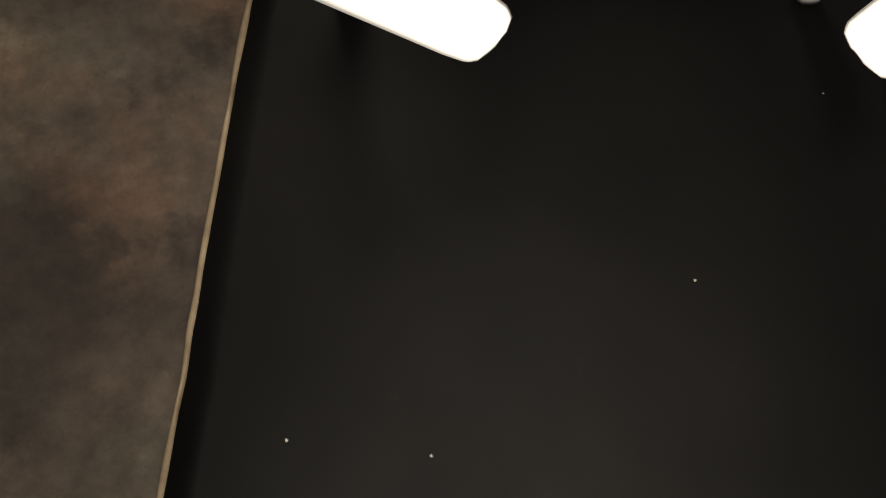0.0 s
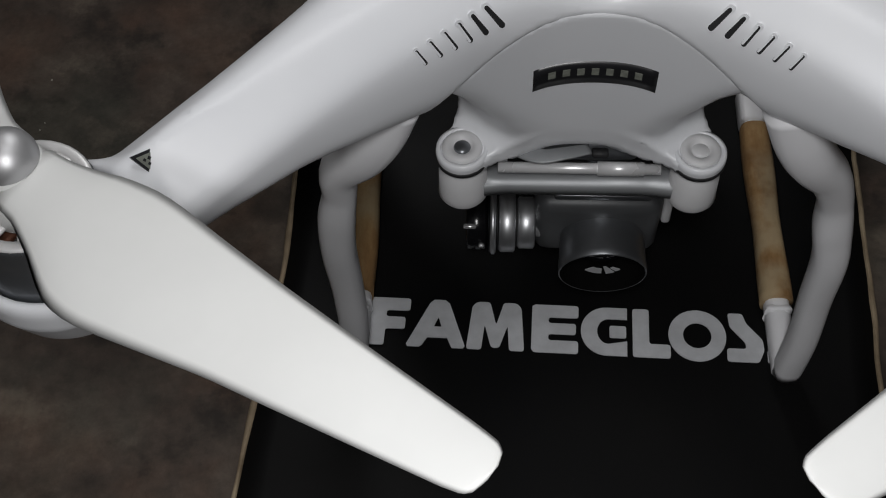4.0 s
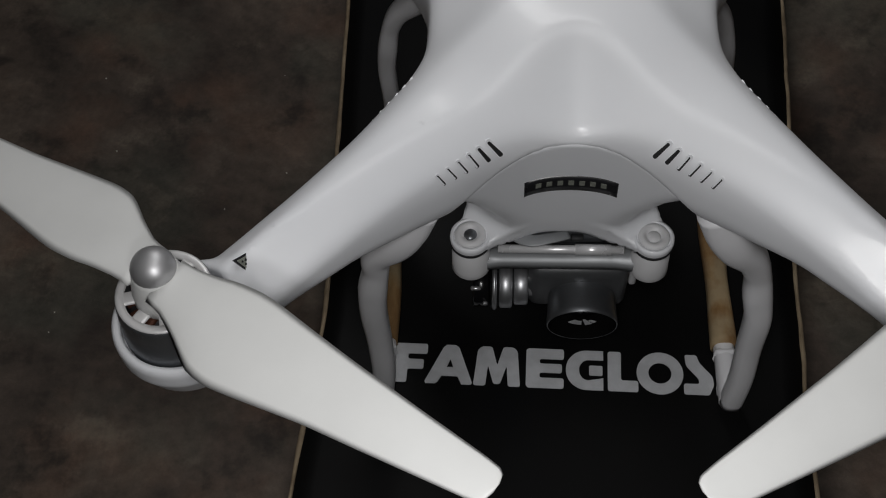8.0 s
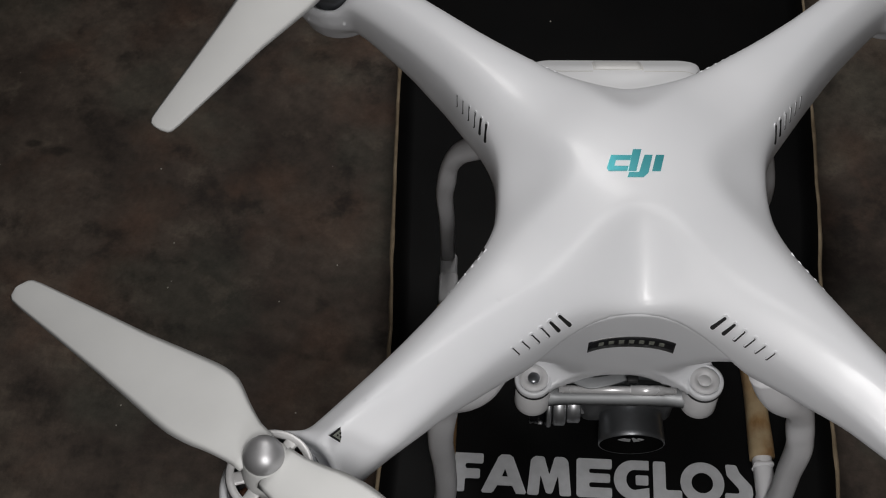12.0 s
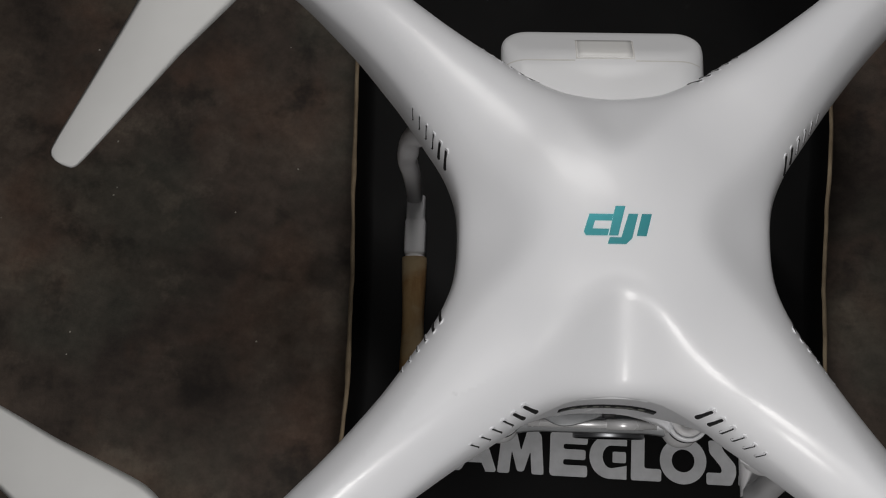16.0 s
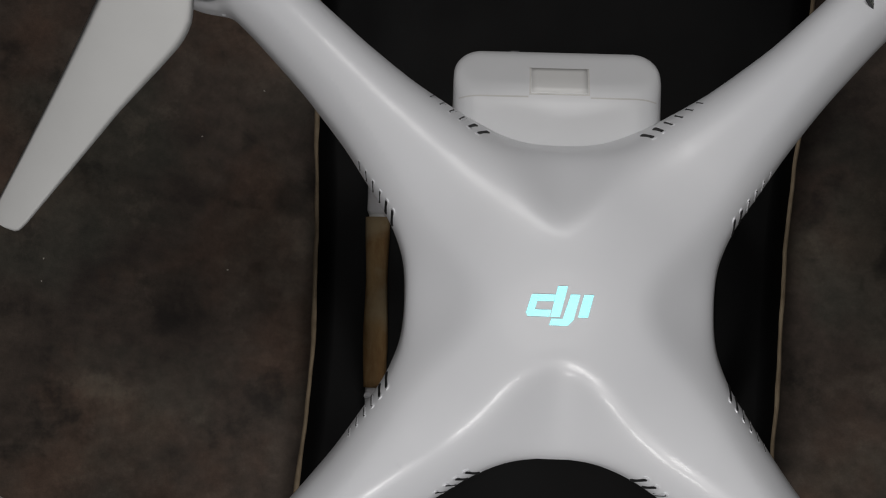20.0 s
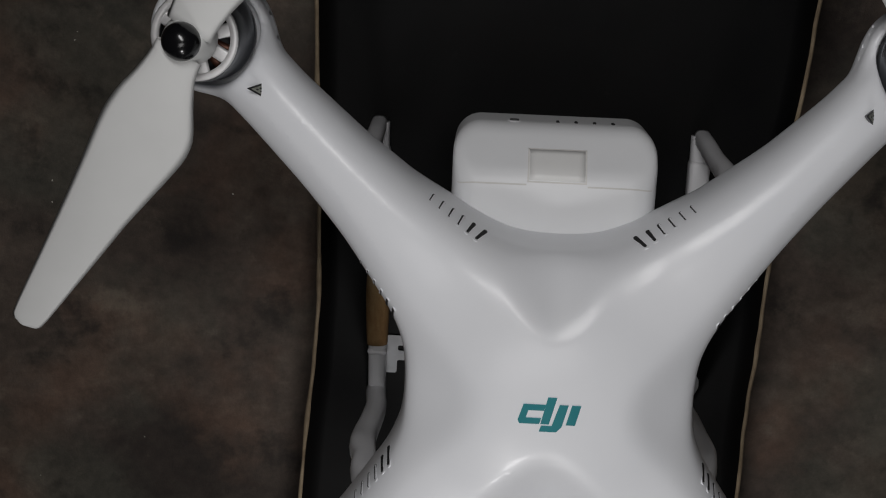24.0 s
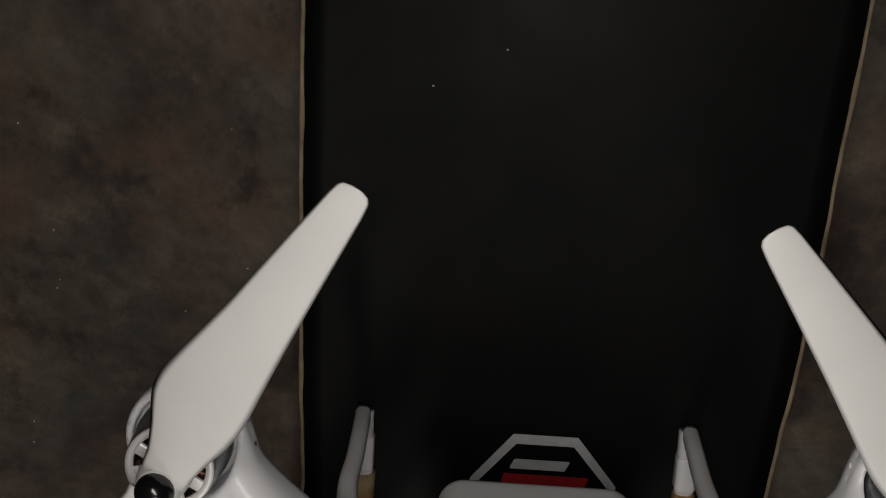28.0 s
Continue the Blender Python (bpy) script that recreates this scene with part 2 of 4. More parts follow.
def band(outer, inner, thick, closed=True, m=None):
    """A flat strip between two lines of as many points."""
    bm = bmesh.new()
    v = [[bm.verts.new((x, y, z)) for x, y in line] for line in (outer, inner) for z in (0, thick)]
    ol, ot, il, it = v
    n = len(outer)
    for k in range(n if closed else n - 1):
        j = (k + 1) % n
        bm.faces.new((ot[k], ot[j], it[j], it[k]))
        bm.faces.new((ol[k], il[k], il[j], ol[j]))
        bm.faces.new((ol[k], ol[j], ot[j], ot[k]))
        bm.faces.new((il[k], it[k], it[j], il[j]))
    if not closed:
        for k in (0, n - 1):
            bm.faces.new((ol[k], ot[k], it[k], il[k]))
    if m:
        bmesh.ops.transform(bm, matrix=m, verts=bm.verts)
    return bm


def smooth_line(points, steps=8):
    """A Catmull-Rom line through points of any dimension."""
    p = [Vector(q) for q in points]
    p = [p[0] * 2 - p[1]] + p + [p[-1] * 2 - p[-2]]
    out = []
    for k in range(1, len(p) - 2):
        for s in range(steps):
            t = s / steps
            a, b, c, d = p[k - 1 : k + 3]
            out.append(0.5 * (2 * b + (c - a) * t + (2 * a - 5 * b + 4 * c - d) * t * t + (3 * b - a - 3 * c + d) * t**3))
    out.append(p[-2])
    return out


def tube(line, radii, flat=1.0, across=(0, 1, 0), seg=14, caps=True):
    """A tube along a line, radii as (wide, thin) from end to end; wide lies along across."""
    bm = bmesh.new()
    rings = []
    n = len(line)
    for k, p in enumerate(line):
        ahead = (line[min(k + 1, n - 1)] - line[max(k - 1, 0)]).normalized()
        side = Vector(across)
        side = (side - ahead * side.dot(ahead)).normalized()
        up = ahead.cross(side)
        w, h = radii(k / (n - 1))
        ring = []
        for j in range(seg):
            a = 2 * math.pi * j / seg
            ca, sa = math.cos(a), math.sin(a)
            ca, sa = math.copysign(abs(ca) ** 0.75, ca), math.copysign(abs(sa) ** 0.75, sa)
            ring.append(bm.verts.new(p + side * (w * ca) + up * (h * sa)))
        rings.append(ring)
    for a, b in zip(rings, rings[1:]):
        for j in range(seg):
            i = (j + 1) % seg
            bm.faces.new((a[j], a[i], b[i], b[j]))
    if caps:
        bm.faces.new(rings[0][::-1])
        bm.faces.new(rings[-1])
    return bm


def iso_mesh(field, low, high, step):
    """A mesh on the zero surface of a field (surface nets, then drawn onto the surface)."""
    low, high = np.array(low, float), np.array(high, float)
    n = np.ceil((high - low) / step).astype(int) + 1
    ax = [low[k] + step * np.arange(n[k]) for k in range(3)]
    val = field(ax[0][:, None, None], ax[1][None, :, None], ax[2][None, None, :])
    val = np.broadcast_to(val, n)
    neg = val < 0
    corner = [neg[i : n[0] - 1 + i, j : n[1] - 1 + j, k : n[2] - 1 + k] for i in (0, 1) for j in (0, 1) for k in (0, 1)]
    count = sum(c.astype(np.int8) for c in corner)
    cell = np.argwhere((count > 0) & (count < 8))
    index = -np.ones(n - 1, int)
    index[tuple(cell.T)] = np.arange(len(cell))
    pts = low + step * (cell + 0.5)
    eps = 1e-5
    for _ in range(6):
        x, y, z = pts.T
        f0 = field(x, y, z)
        g = np.stack([field(x + eps, y, z) - f0, field(x, y + eps, z) - f0, field(x, y, z + eps) - f0], 1) / eps
        move = g * (f0 / np.maximum((g * g).sum(1), 1e-6))[:, None]
        size = np.linalg.norm(move, axis=1, keepdims=True)
        pts = pts - move * np.minimum(1, 0.6 * step / np.maximum(size, 1e-9))
    quads = []
    for a in range(3):
        b, c = (a + 1) % 3, (a + 2) % 3
        first, last = [slice(None)] * 3, [slice(None)] * 3
        first[a], last[a] = slice(0, -1), slice(1, None)
        edge = np.argwhere(neg[tuple(first)] != neg[tuple(last)])
        edge = edge[(edge[:, b] > 0) & (edge[:, c] > 0) & (edge[:, b] < n[b] - 1) & (edge[:, c] < n[c] - 1)]
        flip = neg[tuple(edge.T)]
        ids = []
        for db, dc in ((1, 1), (0, 1), (0, 0), (1, 0)):
            q = edge.copy()
            q[:, b] -= db
            q[:, c] -= dc
            ids.append(index[tuple(q.T)])
        ids = np.stack(ids, 1)
        ids[~flip] = ids[~flip, ::-1]
        quads.append(ids)
    return pts, np.concatenate(quads)


def iso_part(name, field, low, high, step, material, parent, label=""):
    pts, quads = iso_mesh(field, low, high, step)
    me = bpy.data.meshes.new(name)
    me.from_pydata(pts.tolist(), [], quads.tolist())
    me.update()
    me.materials.append(material)
    me.shade_smooth()
    ob = new(name, me)
    ob.parent = parent
    if label:
        ob["label"] = label
    return ob


# ---- setting ----
FLOOR_Z = -0.076
bm = bmesh.new()
bmesh.ops.create_grid(bm, x_segments=40, y_segments=40, size=3.0)
for v in bm.verts:
    v.co.z = FLOOR_Z + 0.0006 * noise.noise(v.co * 3.0)
tagged(finish("floor", bm, CONCRETE), "dark brown stained and worn concrete floor", "floor", kind="structure")
for name, sx, sy, x, y in (("wall_north", 6.2, 0.1, 0, 3.05), ("wall_south", 6.2, 0.1, 0, -3.05), ("wall_east", 0.1, 6.0, 3.05, 0), ("wall_west", 0.1, 6.0, -3.05, 0)):
    ob = finish(name, block(sx, sy, 2.6, pose(x, y, FLOOR_Z + 1.3)), PLASTER, smooth=False)
    tagged(ob, "plain grey plastered wall closing the place", "wall", kind="structure")

tagged(finish("ceiling", block(6.2, 6.2, 0.1, pose(0, 0, FLOOR_Z + 2.65)), PLASTER, smooth=False), "plain grey plastered ceiling closing the place", "ceiling", kind="structure")

# ---- the black box ----
BOX_Y0, BOX_Y1 = -0.36, 0.40
LEFT = ((-0.36, -0.131), (-0.25, -0.1240), (-0.15, -0.1170), (-0.08, -0.1120), (-0.03, -0.1074), (0.03, -0.1076), (0.10, -0.1102), (0.17, -0.1116), (0.28, -0.1128), (0.40, -0.115))
RIGHT = ((-0.36, 0.117), (-0.25, 0.1140), (-0.15, 0.1140), (-0.08, 0.1150), (-0.03, 0.1174), (0.03, 0.1190), (0.10, 0.1265), (0.17, 0.1312), (0.28, 0.1378), (0.40, 0.146))


def edge_x(table, y):
    return float(np.interp(y, [a for a, _ in table], [b for _, b in table]))


def edge_wave(y, seed):
    return 0.0007 * noise.noise(Vector((seed, y * 22, 0))) + 0.0004 * noise.noise(Vector((seed, y * 75, 3)))


box = empty("cardboard_box", pose(0, 0, FLOOR_Z))
tagged(box, "black printed cardboard box with worn brown edges lying on concrete", "box")
DEPTH = -FLOOR_Z
YS = [BOX_Y0 + (BOX_Y1 - BOX_Y0) * k / 150 for k in range(151)]
EDGE = {"L": [edge_x(LEFT, y) + edge_wave(y, 1.0) for y in YS], "R": [edge_x(RIGHT, y) + edge_wave(y, 7.0) for y in YS]}

bm = bmesh.new()
COLS = 24
rows = []
for k, y in enumerate(YS):
    a, b = EDGE["L"][k] + 0.0012, EDGE["R"][k] - 0.0012
    row = []
    for j in range(COLS + 1):
        x = a + (b - a) * j / COLS
        row.append(bm.verts.new((x, y, DEPTH + 0.00025 * noise.noise(Vector((x * 12, y * 12, 0))) - 0.0003)))
    rows.append(row)
under = [[bm.verts.new((row[0].co.x, row[0].co.y, DEPTH - 0.004)), bm.verts.new((row[-1].co.x, row[-1].co.y, DEPTH - 0.004))] for row in rows]
for k in range(150):
    for j in range(COLS):
        bm.faces.new((rows[k][j], rows[k][j + 1], rows[k + 1][j + 1], rows[k + 1][j]))
    bm.faces.new((rows[k][0], rows[k + 1][0], under[k + 1][0], under[k][0]))
    bm.faces.new((rows[k][-1], under[k][1], under[k + 1][1], rows[k + 1][-1]))
part("top_panel", bm, BOARD, box, "matt black coated lid panel")

for side, sgn in (("L", -1), ("R", 1)):
    bm = bmesh.new()
    rings = []
    for k, y in enumerate(YS):
        x = EDGE[side][k]
        w = 0.0011 + 0.0006 * noise.noise(Vector((sgn * 4.0, y * 40, 1)))
        lift = 0.0006 + 0.0004 * noise.noise(Vector((sgn * 9.0, y * 30, 1)))
        rings.append([bm.verts.new((x + sgn * dx, y, DEPTH + dz)) for dx, dz in ((-w, -0.003), (-w, lift * 0.6), (-w * 0.3, lift), (w * 0.5, lift * 0.4), (w, -0.0012), (w, -0.004))])
    for a, b in zip(rings, rings[1:]):
        for j in range(5):
            bm.faces.new((a[j], a[j + 1], b[j + 1], b[j]))
    part("worn_edge", bm, CARD, box, "frayed bare brown cardboard edge")
    bm = bmesh.new()
    for k, y in enumerate(YS):
        x = EDGE[side][k]
        rings[k] = [bm.verts.new((x + sgn * dx, y, z)) for dx, z in ((0.0002, DEPTH - 0.0042), (0.0002, 0.0), (-0.003, 0.0), (-0.003, DEPTH - 0.0042))]
    for a, b in zip(rings, rings[1:]):
        for j in range(4):
            i = (j + 1) % 4
            bm.faces.new((a[j], a[i], b[i], b[j]))
    bm.faces.new(rings[0])
    bm.faces.new(rings[-1][::-1])
    part("side_panel", bm, BOARD, box)
for y in (BOX_Y0, BOX_Y1):
    xa, xb = edge_x(LEFT, y), edge_x(RIGHT, y)
    part("end_panel", block(xb - xa - 0.008, 0.003, DEPTH - 0.005, pose((xa + xb) / 2, y - 0.002 * (1 if y > 0 else -1), (DEPTH - 0.005) / 2)), BOARD, box, smooth=False)

# printed shapes on the lid, one pale shape to each cell of a row
TOP = DEPTH + 0.0003


def ellipse(cx, cy, rx, ry, a0, a1, n=28):
    return [(cx + rx * math.cos(radians(a0 + (a1 - a0) * k / n)), cy + ry * math.sin(radians(a0 + (a1 - a0) * k / n))) for k in range(n + 1)]


def rounded(points, r, n=4):
    """An outline with its corners rounded by about r."""
    out = []
    p = [Vector(q) for q in points]
    for k, c in enumerate(p):
        a, b = p[k - 1] - c, p[(k + 1) % len(p)] - c
        s = min(r, a.length * 0.45, b.length * 0.45)
        u, w = c + a.normalized() * s, c + b.normalized() * s
        for j in range(n + 1):
            t = j / n
            out.append(tuple(u * (1 - t) ** 2 + c * 2 * t * (1 - t) + w * t * t))
    return out


COMB = [(0, 0.96), (0.06, 1), (1, 1), (1, 0.74), (0.36, 0.74), (0.36, 0.62), (0.95, 0.62), (0.95, 0.39), (0.36, 0.39), (0.36, 0.26), (1, 0.26), (1, 0), (0.06, 0), (0, 0.06)]
TWOBAR = [(0, 1), (1, 1), (1, 0.74), (0.4, 0.74), (0.4, 0.60), (0.9, 0.60), (0.9, 0.35), (0.4, 0.35), (0.4, 0), (0, 0)]
TENT = [(0.0, 0.05), (0.36, 0.93), (0.43, 1), (0.62, 1), (0.70, 0.93), (1, 0.05), (0.97, 0), (0.78, 0), (0.69, 0.20), (0.5, 0.20), (0.5, 0.43), (0.585, 0.43), (0.52, 0.63), (0.45, 0.43), (0.499, 0.43), (0.499, 0.20), (0.35, 0.20), (0.27, 0.04), (0.22, 0), (0.02, 0)]
CROWN = [(0, 0), (0.07, 0.90), (0.16, 1), (0.38, 1), (0.5, 0.52), (0.62, 1), (0.84, 1), (0.93, 0.90), (1, 0), (0.74, 0), (0.70, 0.52), (0.57, 0.05), (0.43, 0.05), (0.30, 0.52), (0.26, 0)]
ANGLE = [(0, 1), (0.44, 1), (0.44, 0.28), (1, 0.28), (1, 0), (0, 0)]
BOLT = [(0.06, 1), (0.46, 1), (0.55, 0.80), (0.97, 0.47), (1, 0.25), (0.86, 0.03), (0.80, 0), (0, 0), (0, 0.27), (0.52, 0.27), (0.50, 0.40), (0.10, 0.72)]
ROW = (
    (-0.0722, 0.0148, TWOBAR), (-0.0579, 0.0219, TENT), (-0.0355, 0.0216, CROWN), (-0.0114, 0.0174, COMB), (0.0069, 0.0172, "HOOK"),
    (0.0261, 0.0139, ANGLE), (0.0393, 0.0213, "RING"), (0.0606, 0.0137, BOLT), (0.0752, 0.0137, BOLT),
)
TALL = 0.0202


def joined(bm, more):
    """Adds a second piece to a mesh."""
    me = bpy.data.meshes.new("piece")
    more.to_mesh(me)
    more.free()
    bm.from_mesh(me)
    bpy.data.meshes.remove(me)
    return bm


for x0, w, shape in ROW:
    m = pose(x0, -0.0593 - 0.0295 * (x0 + 0.065), TOP, 0, 0, -1.6)
    if shape == "RING":
        o, i = ellipse(w / 2, TALL / 2, w / 2, TALL / 2 + 0.0006, 0, 360, 40)[:-1], ellipse(w / 2, TALL / 2, w * 0.245, TALL * 0.26, 0, 360, 40)[:-1]
        bm = band(o, i, 0.0004, True, m)
    elif shape == "HOOK":
        o = [(w, TALL)] + ellipse(w * 0.56, TALL / 2, w * 0.56, TALL / 2, 90, 270, 24) + [(w, 0.0)]
        i = [(w, TALL * 0.76)] + ellipse(w * 0.60, TALL / 2, w * 0.245, TALL * 0.26, 90, 270, 24) + [(w, TALL * 0.31)]
        bm = joined(band(o, i, 0.0004, False, m), slab(rounded([(w * 0.62, TALL * 0.37), (w * 0.98, TALL * 0.37), (w * 0.98, TALL * 0.62), (w * 0.62, TALL * 0.62)], 0.0008), 0.00041, m))
    else:
        pts = [(a * w, b * TALL) for a, b in shape]
        bm = slab(pts if shape is TENT else rounded(pts, 0.0012), 0.0004, m)
    part("printed_shape", bm, PRINT, box, "pale grey printed shape", smooth=False)

# the six-sided frame with two bars
OUT = [(-0.0262, 0.0300), (-0.0262, 0.0425), (-0.0062, 0.0672), (0.0252, 0.0672), (0.0452, 0.0425), (0.0452, 0.0300)]
INN = [(-0.0222, 0.0300), (-0.0222, 0.0412), (-0.0045, 0.0622), (0.0235, 0.0622), (0.0412, 0.0412), (0.0412, 0.0300)]
part("printed_frame", band(OUT, INN, 0.0004, False, pose(0.0010, -0.0050, TOP)), PRINT, box, "pale grey printed frame", smooth=False)
part("printed_bar", slab(rounded([(-0.0072, 0.0490), (0.0198, 0.0490), (0.0222, 0.0541), (-0.0050, 0.0541)], 0.0008), 0.0004, pose(0.0010, -0.0050, TOP)), PRINT, box, smooth=False)
part("printed_bar", slab([(-0.0112, 0.0405), (0.0300, 0.0405), (0.0318, 0.0462), (-0.0098, 0.0462)], 0.0004, pose(0.0010, -0.0050, TOP)), RED, box, "red printed bar", smooth=False)
part("printed_bar", slab([(0.0120, 0.0340), (0.0165, 0.0340), (0.0180, 0.0400), (0.0135, 0.0400)], 0.0004, pose(0.0010, -0.0050, TOP)), PRINT, box, smooth=False)

# ---- the drone ----
drone = empty("quadcopter_drone")
tagged(drone, "glossy white four-rotor camera drone standing on a black box", "drone")
DIAG = math.sqrt(0.5)
REACH = 0.124 / DIAG
ARM_U = (0.0, 0.03, 0.05, 0.07, 0.09, 0.115, 0.145, 0.165, 0.185, 0.21)
ARM_W = (0.030, 0.0280, 0.0250, 0.0212, 0.0172, 0.0140, 0.0126, 0.0136, 0.0160, 0.0165)
ARM_T = (0.1850, 0.1862, 0.1872, 0.1870, 0.1858, 0.1836, 0.1795, 0.1730, 0.1620, 0.158)
ARM_B = (0.144, 0.143, 0.142, 0.143, 0.146, 0.150, 0.152, 0.152, 0.150, 0.150)


def soft_min(a, b, k):
    h = np.clip(0.5 + 0.5 * (b - a) / k, 0, 1)
    return b * (1 - h) + a * h - k * h * (1 - h)


def soft_max(a, b, k):
    return -soft_min(-a, -b, k)


def table(u, ys):
    """Smooth values along an arm."""
    fine = np.linspace(0, 0.21, 211)
    flat = np.interp(fine, ARM_U, ys)
    for _ in range(60):
        flat[1:-1] = 0.25 * flat[:-2] + 0.5 * flat[1:-1] + 0.25 * flat[2:]
    return np.interp(u, fine, flat)


def bar_field(x, y, z, sgn):
    u, v = np.abs((x + sgn * y) * DIAG), (x - sgn * y) * DIAG
    w, t, b = table(u, ARM_W), table(u, ARM_T), table(u, ARM_B)
    t = t + np.where(y < 0, 0.0070, 0.0) * np.clip((u - 0.125) / 0.045, 0, 1)
    b = b + np.where(y < 0, 0.004, 0.0) * np.clip((u - 0.08) / 0.04, 0, 1)
    c = b + (0.5 - 0.12 * np.clip((u - 0.06) / 0.04, 0, 1)) * (t - b)
    h = np.where(z > c, t - c, c - b)
    p = 2.6
    q = (np.abs(v / w) ** p + np.abs((z - c) / h) ** p + 1e-12) ** (1 / p)
    d = (q - 1) * np.minimum(w, h)
    return soft_max(d, u - 0.178, 0.012)


def shell_base(x, y, z):
    x = x - 0.0018 * np.clip((0.115 - np.abs(x)) / 0.04, 0, 1)
    q = (((x / 0.0480) ** 2 + (y / 0.0480) ** 2) ** 1.3 + np.abs((z - 0.160) / 0.0330) ** 2.6 + 1e-12) ** (1 / 2.6)
    d = (q - 1) * 0.040
    arms = soft_min(bar_field(x, y, z, 1), bar_field(x, y, z, -1), 0.016)
    d = soft_min(d, arms, 0.020)
    for a, b, rise, apex, off, steep in (
        (x, y, np.where(y < 0, 0.70, 0.85), np.where(y < 0, 0.007, 0.008), np.where(y < 0, 0.0150, 0.0208), np.where(y < 0, 0.51, 0.62)),
        (y, x, 0.80, 0.017, 0.0140, 0.62),
    ):
        far = np.abs(b) - rise * np.sqrt(a * a + apex * apex) - off
        d = soft_max(d, (z - 0.1937 + 0.10 * (np.abs(b) - 0.03) + steep * far) / 1.15, 0.0024)
    ax, ay = np.abs(x) - 0.1252, np.abs(y) - 0.1232
    r = np.sqrt(ax * ax + ay * ay + 1e-12)
    zp = z - np.where(y < 0, 0.0105, 0.0)
    pod = soft_max(r - 0.0214 + 0.35 * np.maximum(0, 0.156 - zp), np.abs(zp - 0.1535) - 0.0115, 0.004)
    d = soft_min(d, pod, 0.006)
    well = np.maximum(r - 0.0182, 0.1595 - zp)
    return soft_max(d, -well, 0.0022)


def shell_field(x, y, z):
    """The shell, drawn in below the arched lip over the nose."""
    lip = np.clip((0.1725 - 11.0 * (x - 0.0015) ** 2 - z) / 0.0034, 0, 1) * np.clip((0.052 - np.abs(x)) / 0.010, 0, 1)
    tail = np.clip((0.173 - z) / 0.012, 0, 1) * np.clip((0.052 - np.abs(x)) / 0.025, 0, 1) * np.clip((y - 0.030) / 0.012, 0, 1)
    return shell_base(x, y, z) - 0.0020 * tail + 0.0017 * lip * np.clip((-0.030 - y) / 0.005, 0, 1)


def grad(field, p):
    e = 1e-5
    f0 = field(*p)
    g = Vector([float(field(*(p[k] + (e if k == a else 0) for k in range(3))) - f0) / e for a in range(3)])
    return f0, g


def onto(field, p, steps=12):
    """The nearest place on the surface to p, and the normal there."""
    p = Vector(p)
    for _ in range(steps):
        f0, g = grad(field, p)
        p = p - g * float(f0 / max(g.dot(g), 1e-6))
    return p, grad(field, p)[1].normalized()


shell = iso_part("shell", shell_field, (-0.156, -0.156, 0.118), (0.156, 0.156, 0.208), 0.0014, WHITE, drone, "glossy white moulded plastic shell with four arms")


def vent(p, along, k):
    """A vent: a rim and a flush dark plate standing in for the shaded slot."""
    q, n = onto(shell_field, p)
    half, bore = 0.0024 + 0.0011 * k / 5, 0.00056 + 0.00026 * k / 5
    run = (along - n * along.dot(n)).normalized()
    m = Matrix.Translation(q) @ Matrix((run.cross(n), run, n)).transposed().to_4x4()
    o = [(x, y) for x, y in ellipse(0, half, bore + 0.0004, bore + 0.0004, 0, 180, 6) + ellipse(0, -half, bore + 0.0003, bore + 0.0003, 180, 360, 6)]
    i = [(x, y) for x, y in ellipse(0, half, bore, bore, 0, 180, 6) + ellipse(0, -half * 0.9, bore * 0.7, bore * 0.7, 180, 360, 6)]
    slot = part("vent_shade_plate", slab(i, 0.0007, m @ pose(0, 0, -0.00065)), DARK, shell, smooth=False)
    part("vent_rim", band(o, i, 0.0008, True, m @ pose(0, 0, -0.00100)), WHITE, shell, smooth=False)
    # white sliver laid on the dark plate as the lit inner wall
    if k < 4:
        wall = [(x + bore * 0.45, y) for x, y in ellipse(0, half, bore * 0.5, bore * 0.5, 0, 180, 4) + ellipse(0, -half * 0.95, bore * 0.4, bore * 0.4, 180, 360, 4)]
        part("vent_lit_wall", slab(wall, 0.0003, m @ pose(0, 0, -0.0002)), WHITE, slot, smooth=False)
    return slot


for sx in (-1, 1):
    for sy in (-1, 1):
        for swap in (False, True):
            a, b = Vector((0.0462, 0.0694, 0.1745)), Vector((0.0280, 0.0577, 0.1765))
            if swap:
                a, b = Vector((a.y, a.x, a.z)), Vector((b.y, b.x, b.z))
            a, b = Vector((a.x * sx, a.y * sy, a.z)), Vector((b.x * sx, b.y * sy, b.z))
            lean = Vector((0.76 * sx, -0.65 * sy, 0)) if swap else Vector((-0.65 * sx, 0.76 * sy, 0))
            if sy > 0 and not swap:
                lean = Vector((-0.57 * sx, 0.82, 0))
            for k in range(6):
                vent(a.lerp(b, k / 5) + Vector((0.0018 + (0.0008 if sx > 0 else 0), 0, 0)), lean, k)

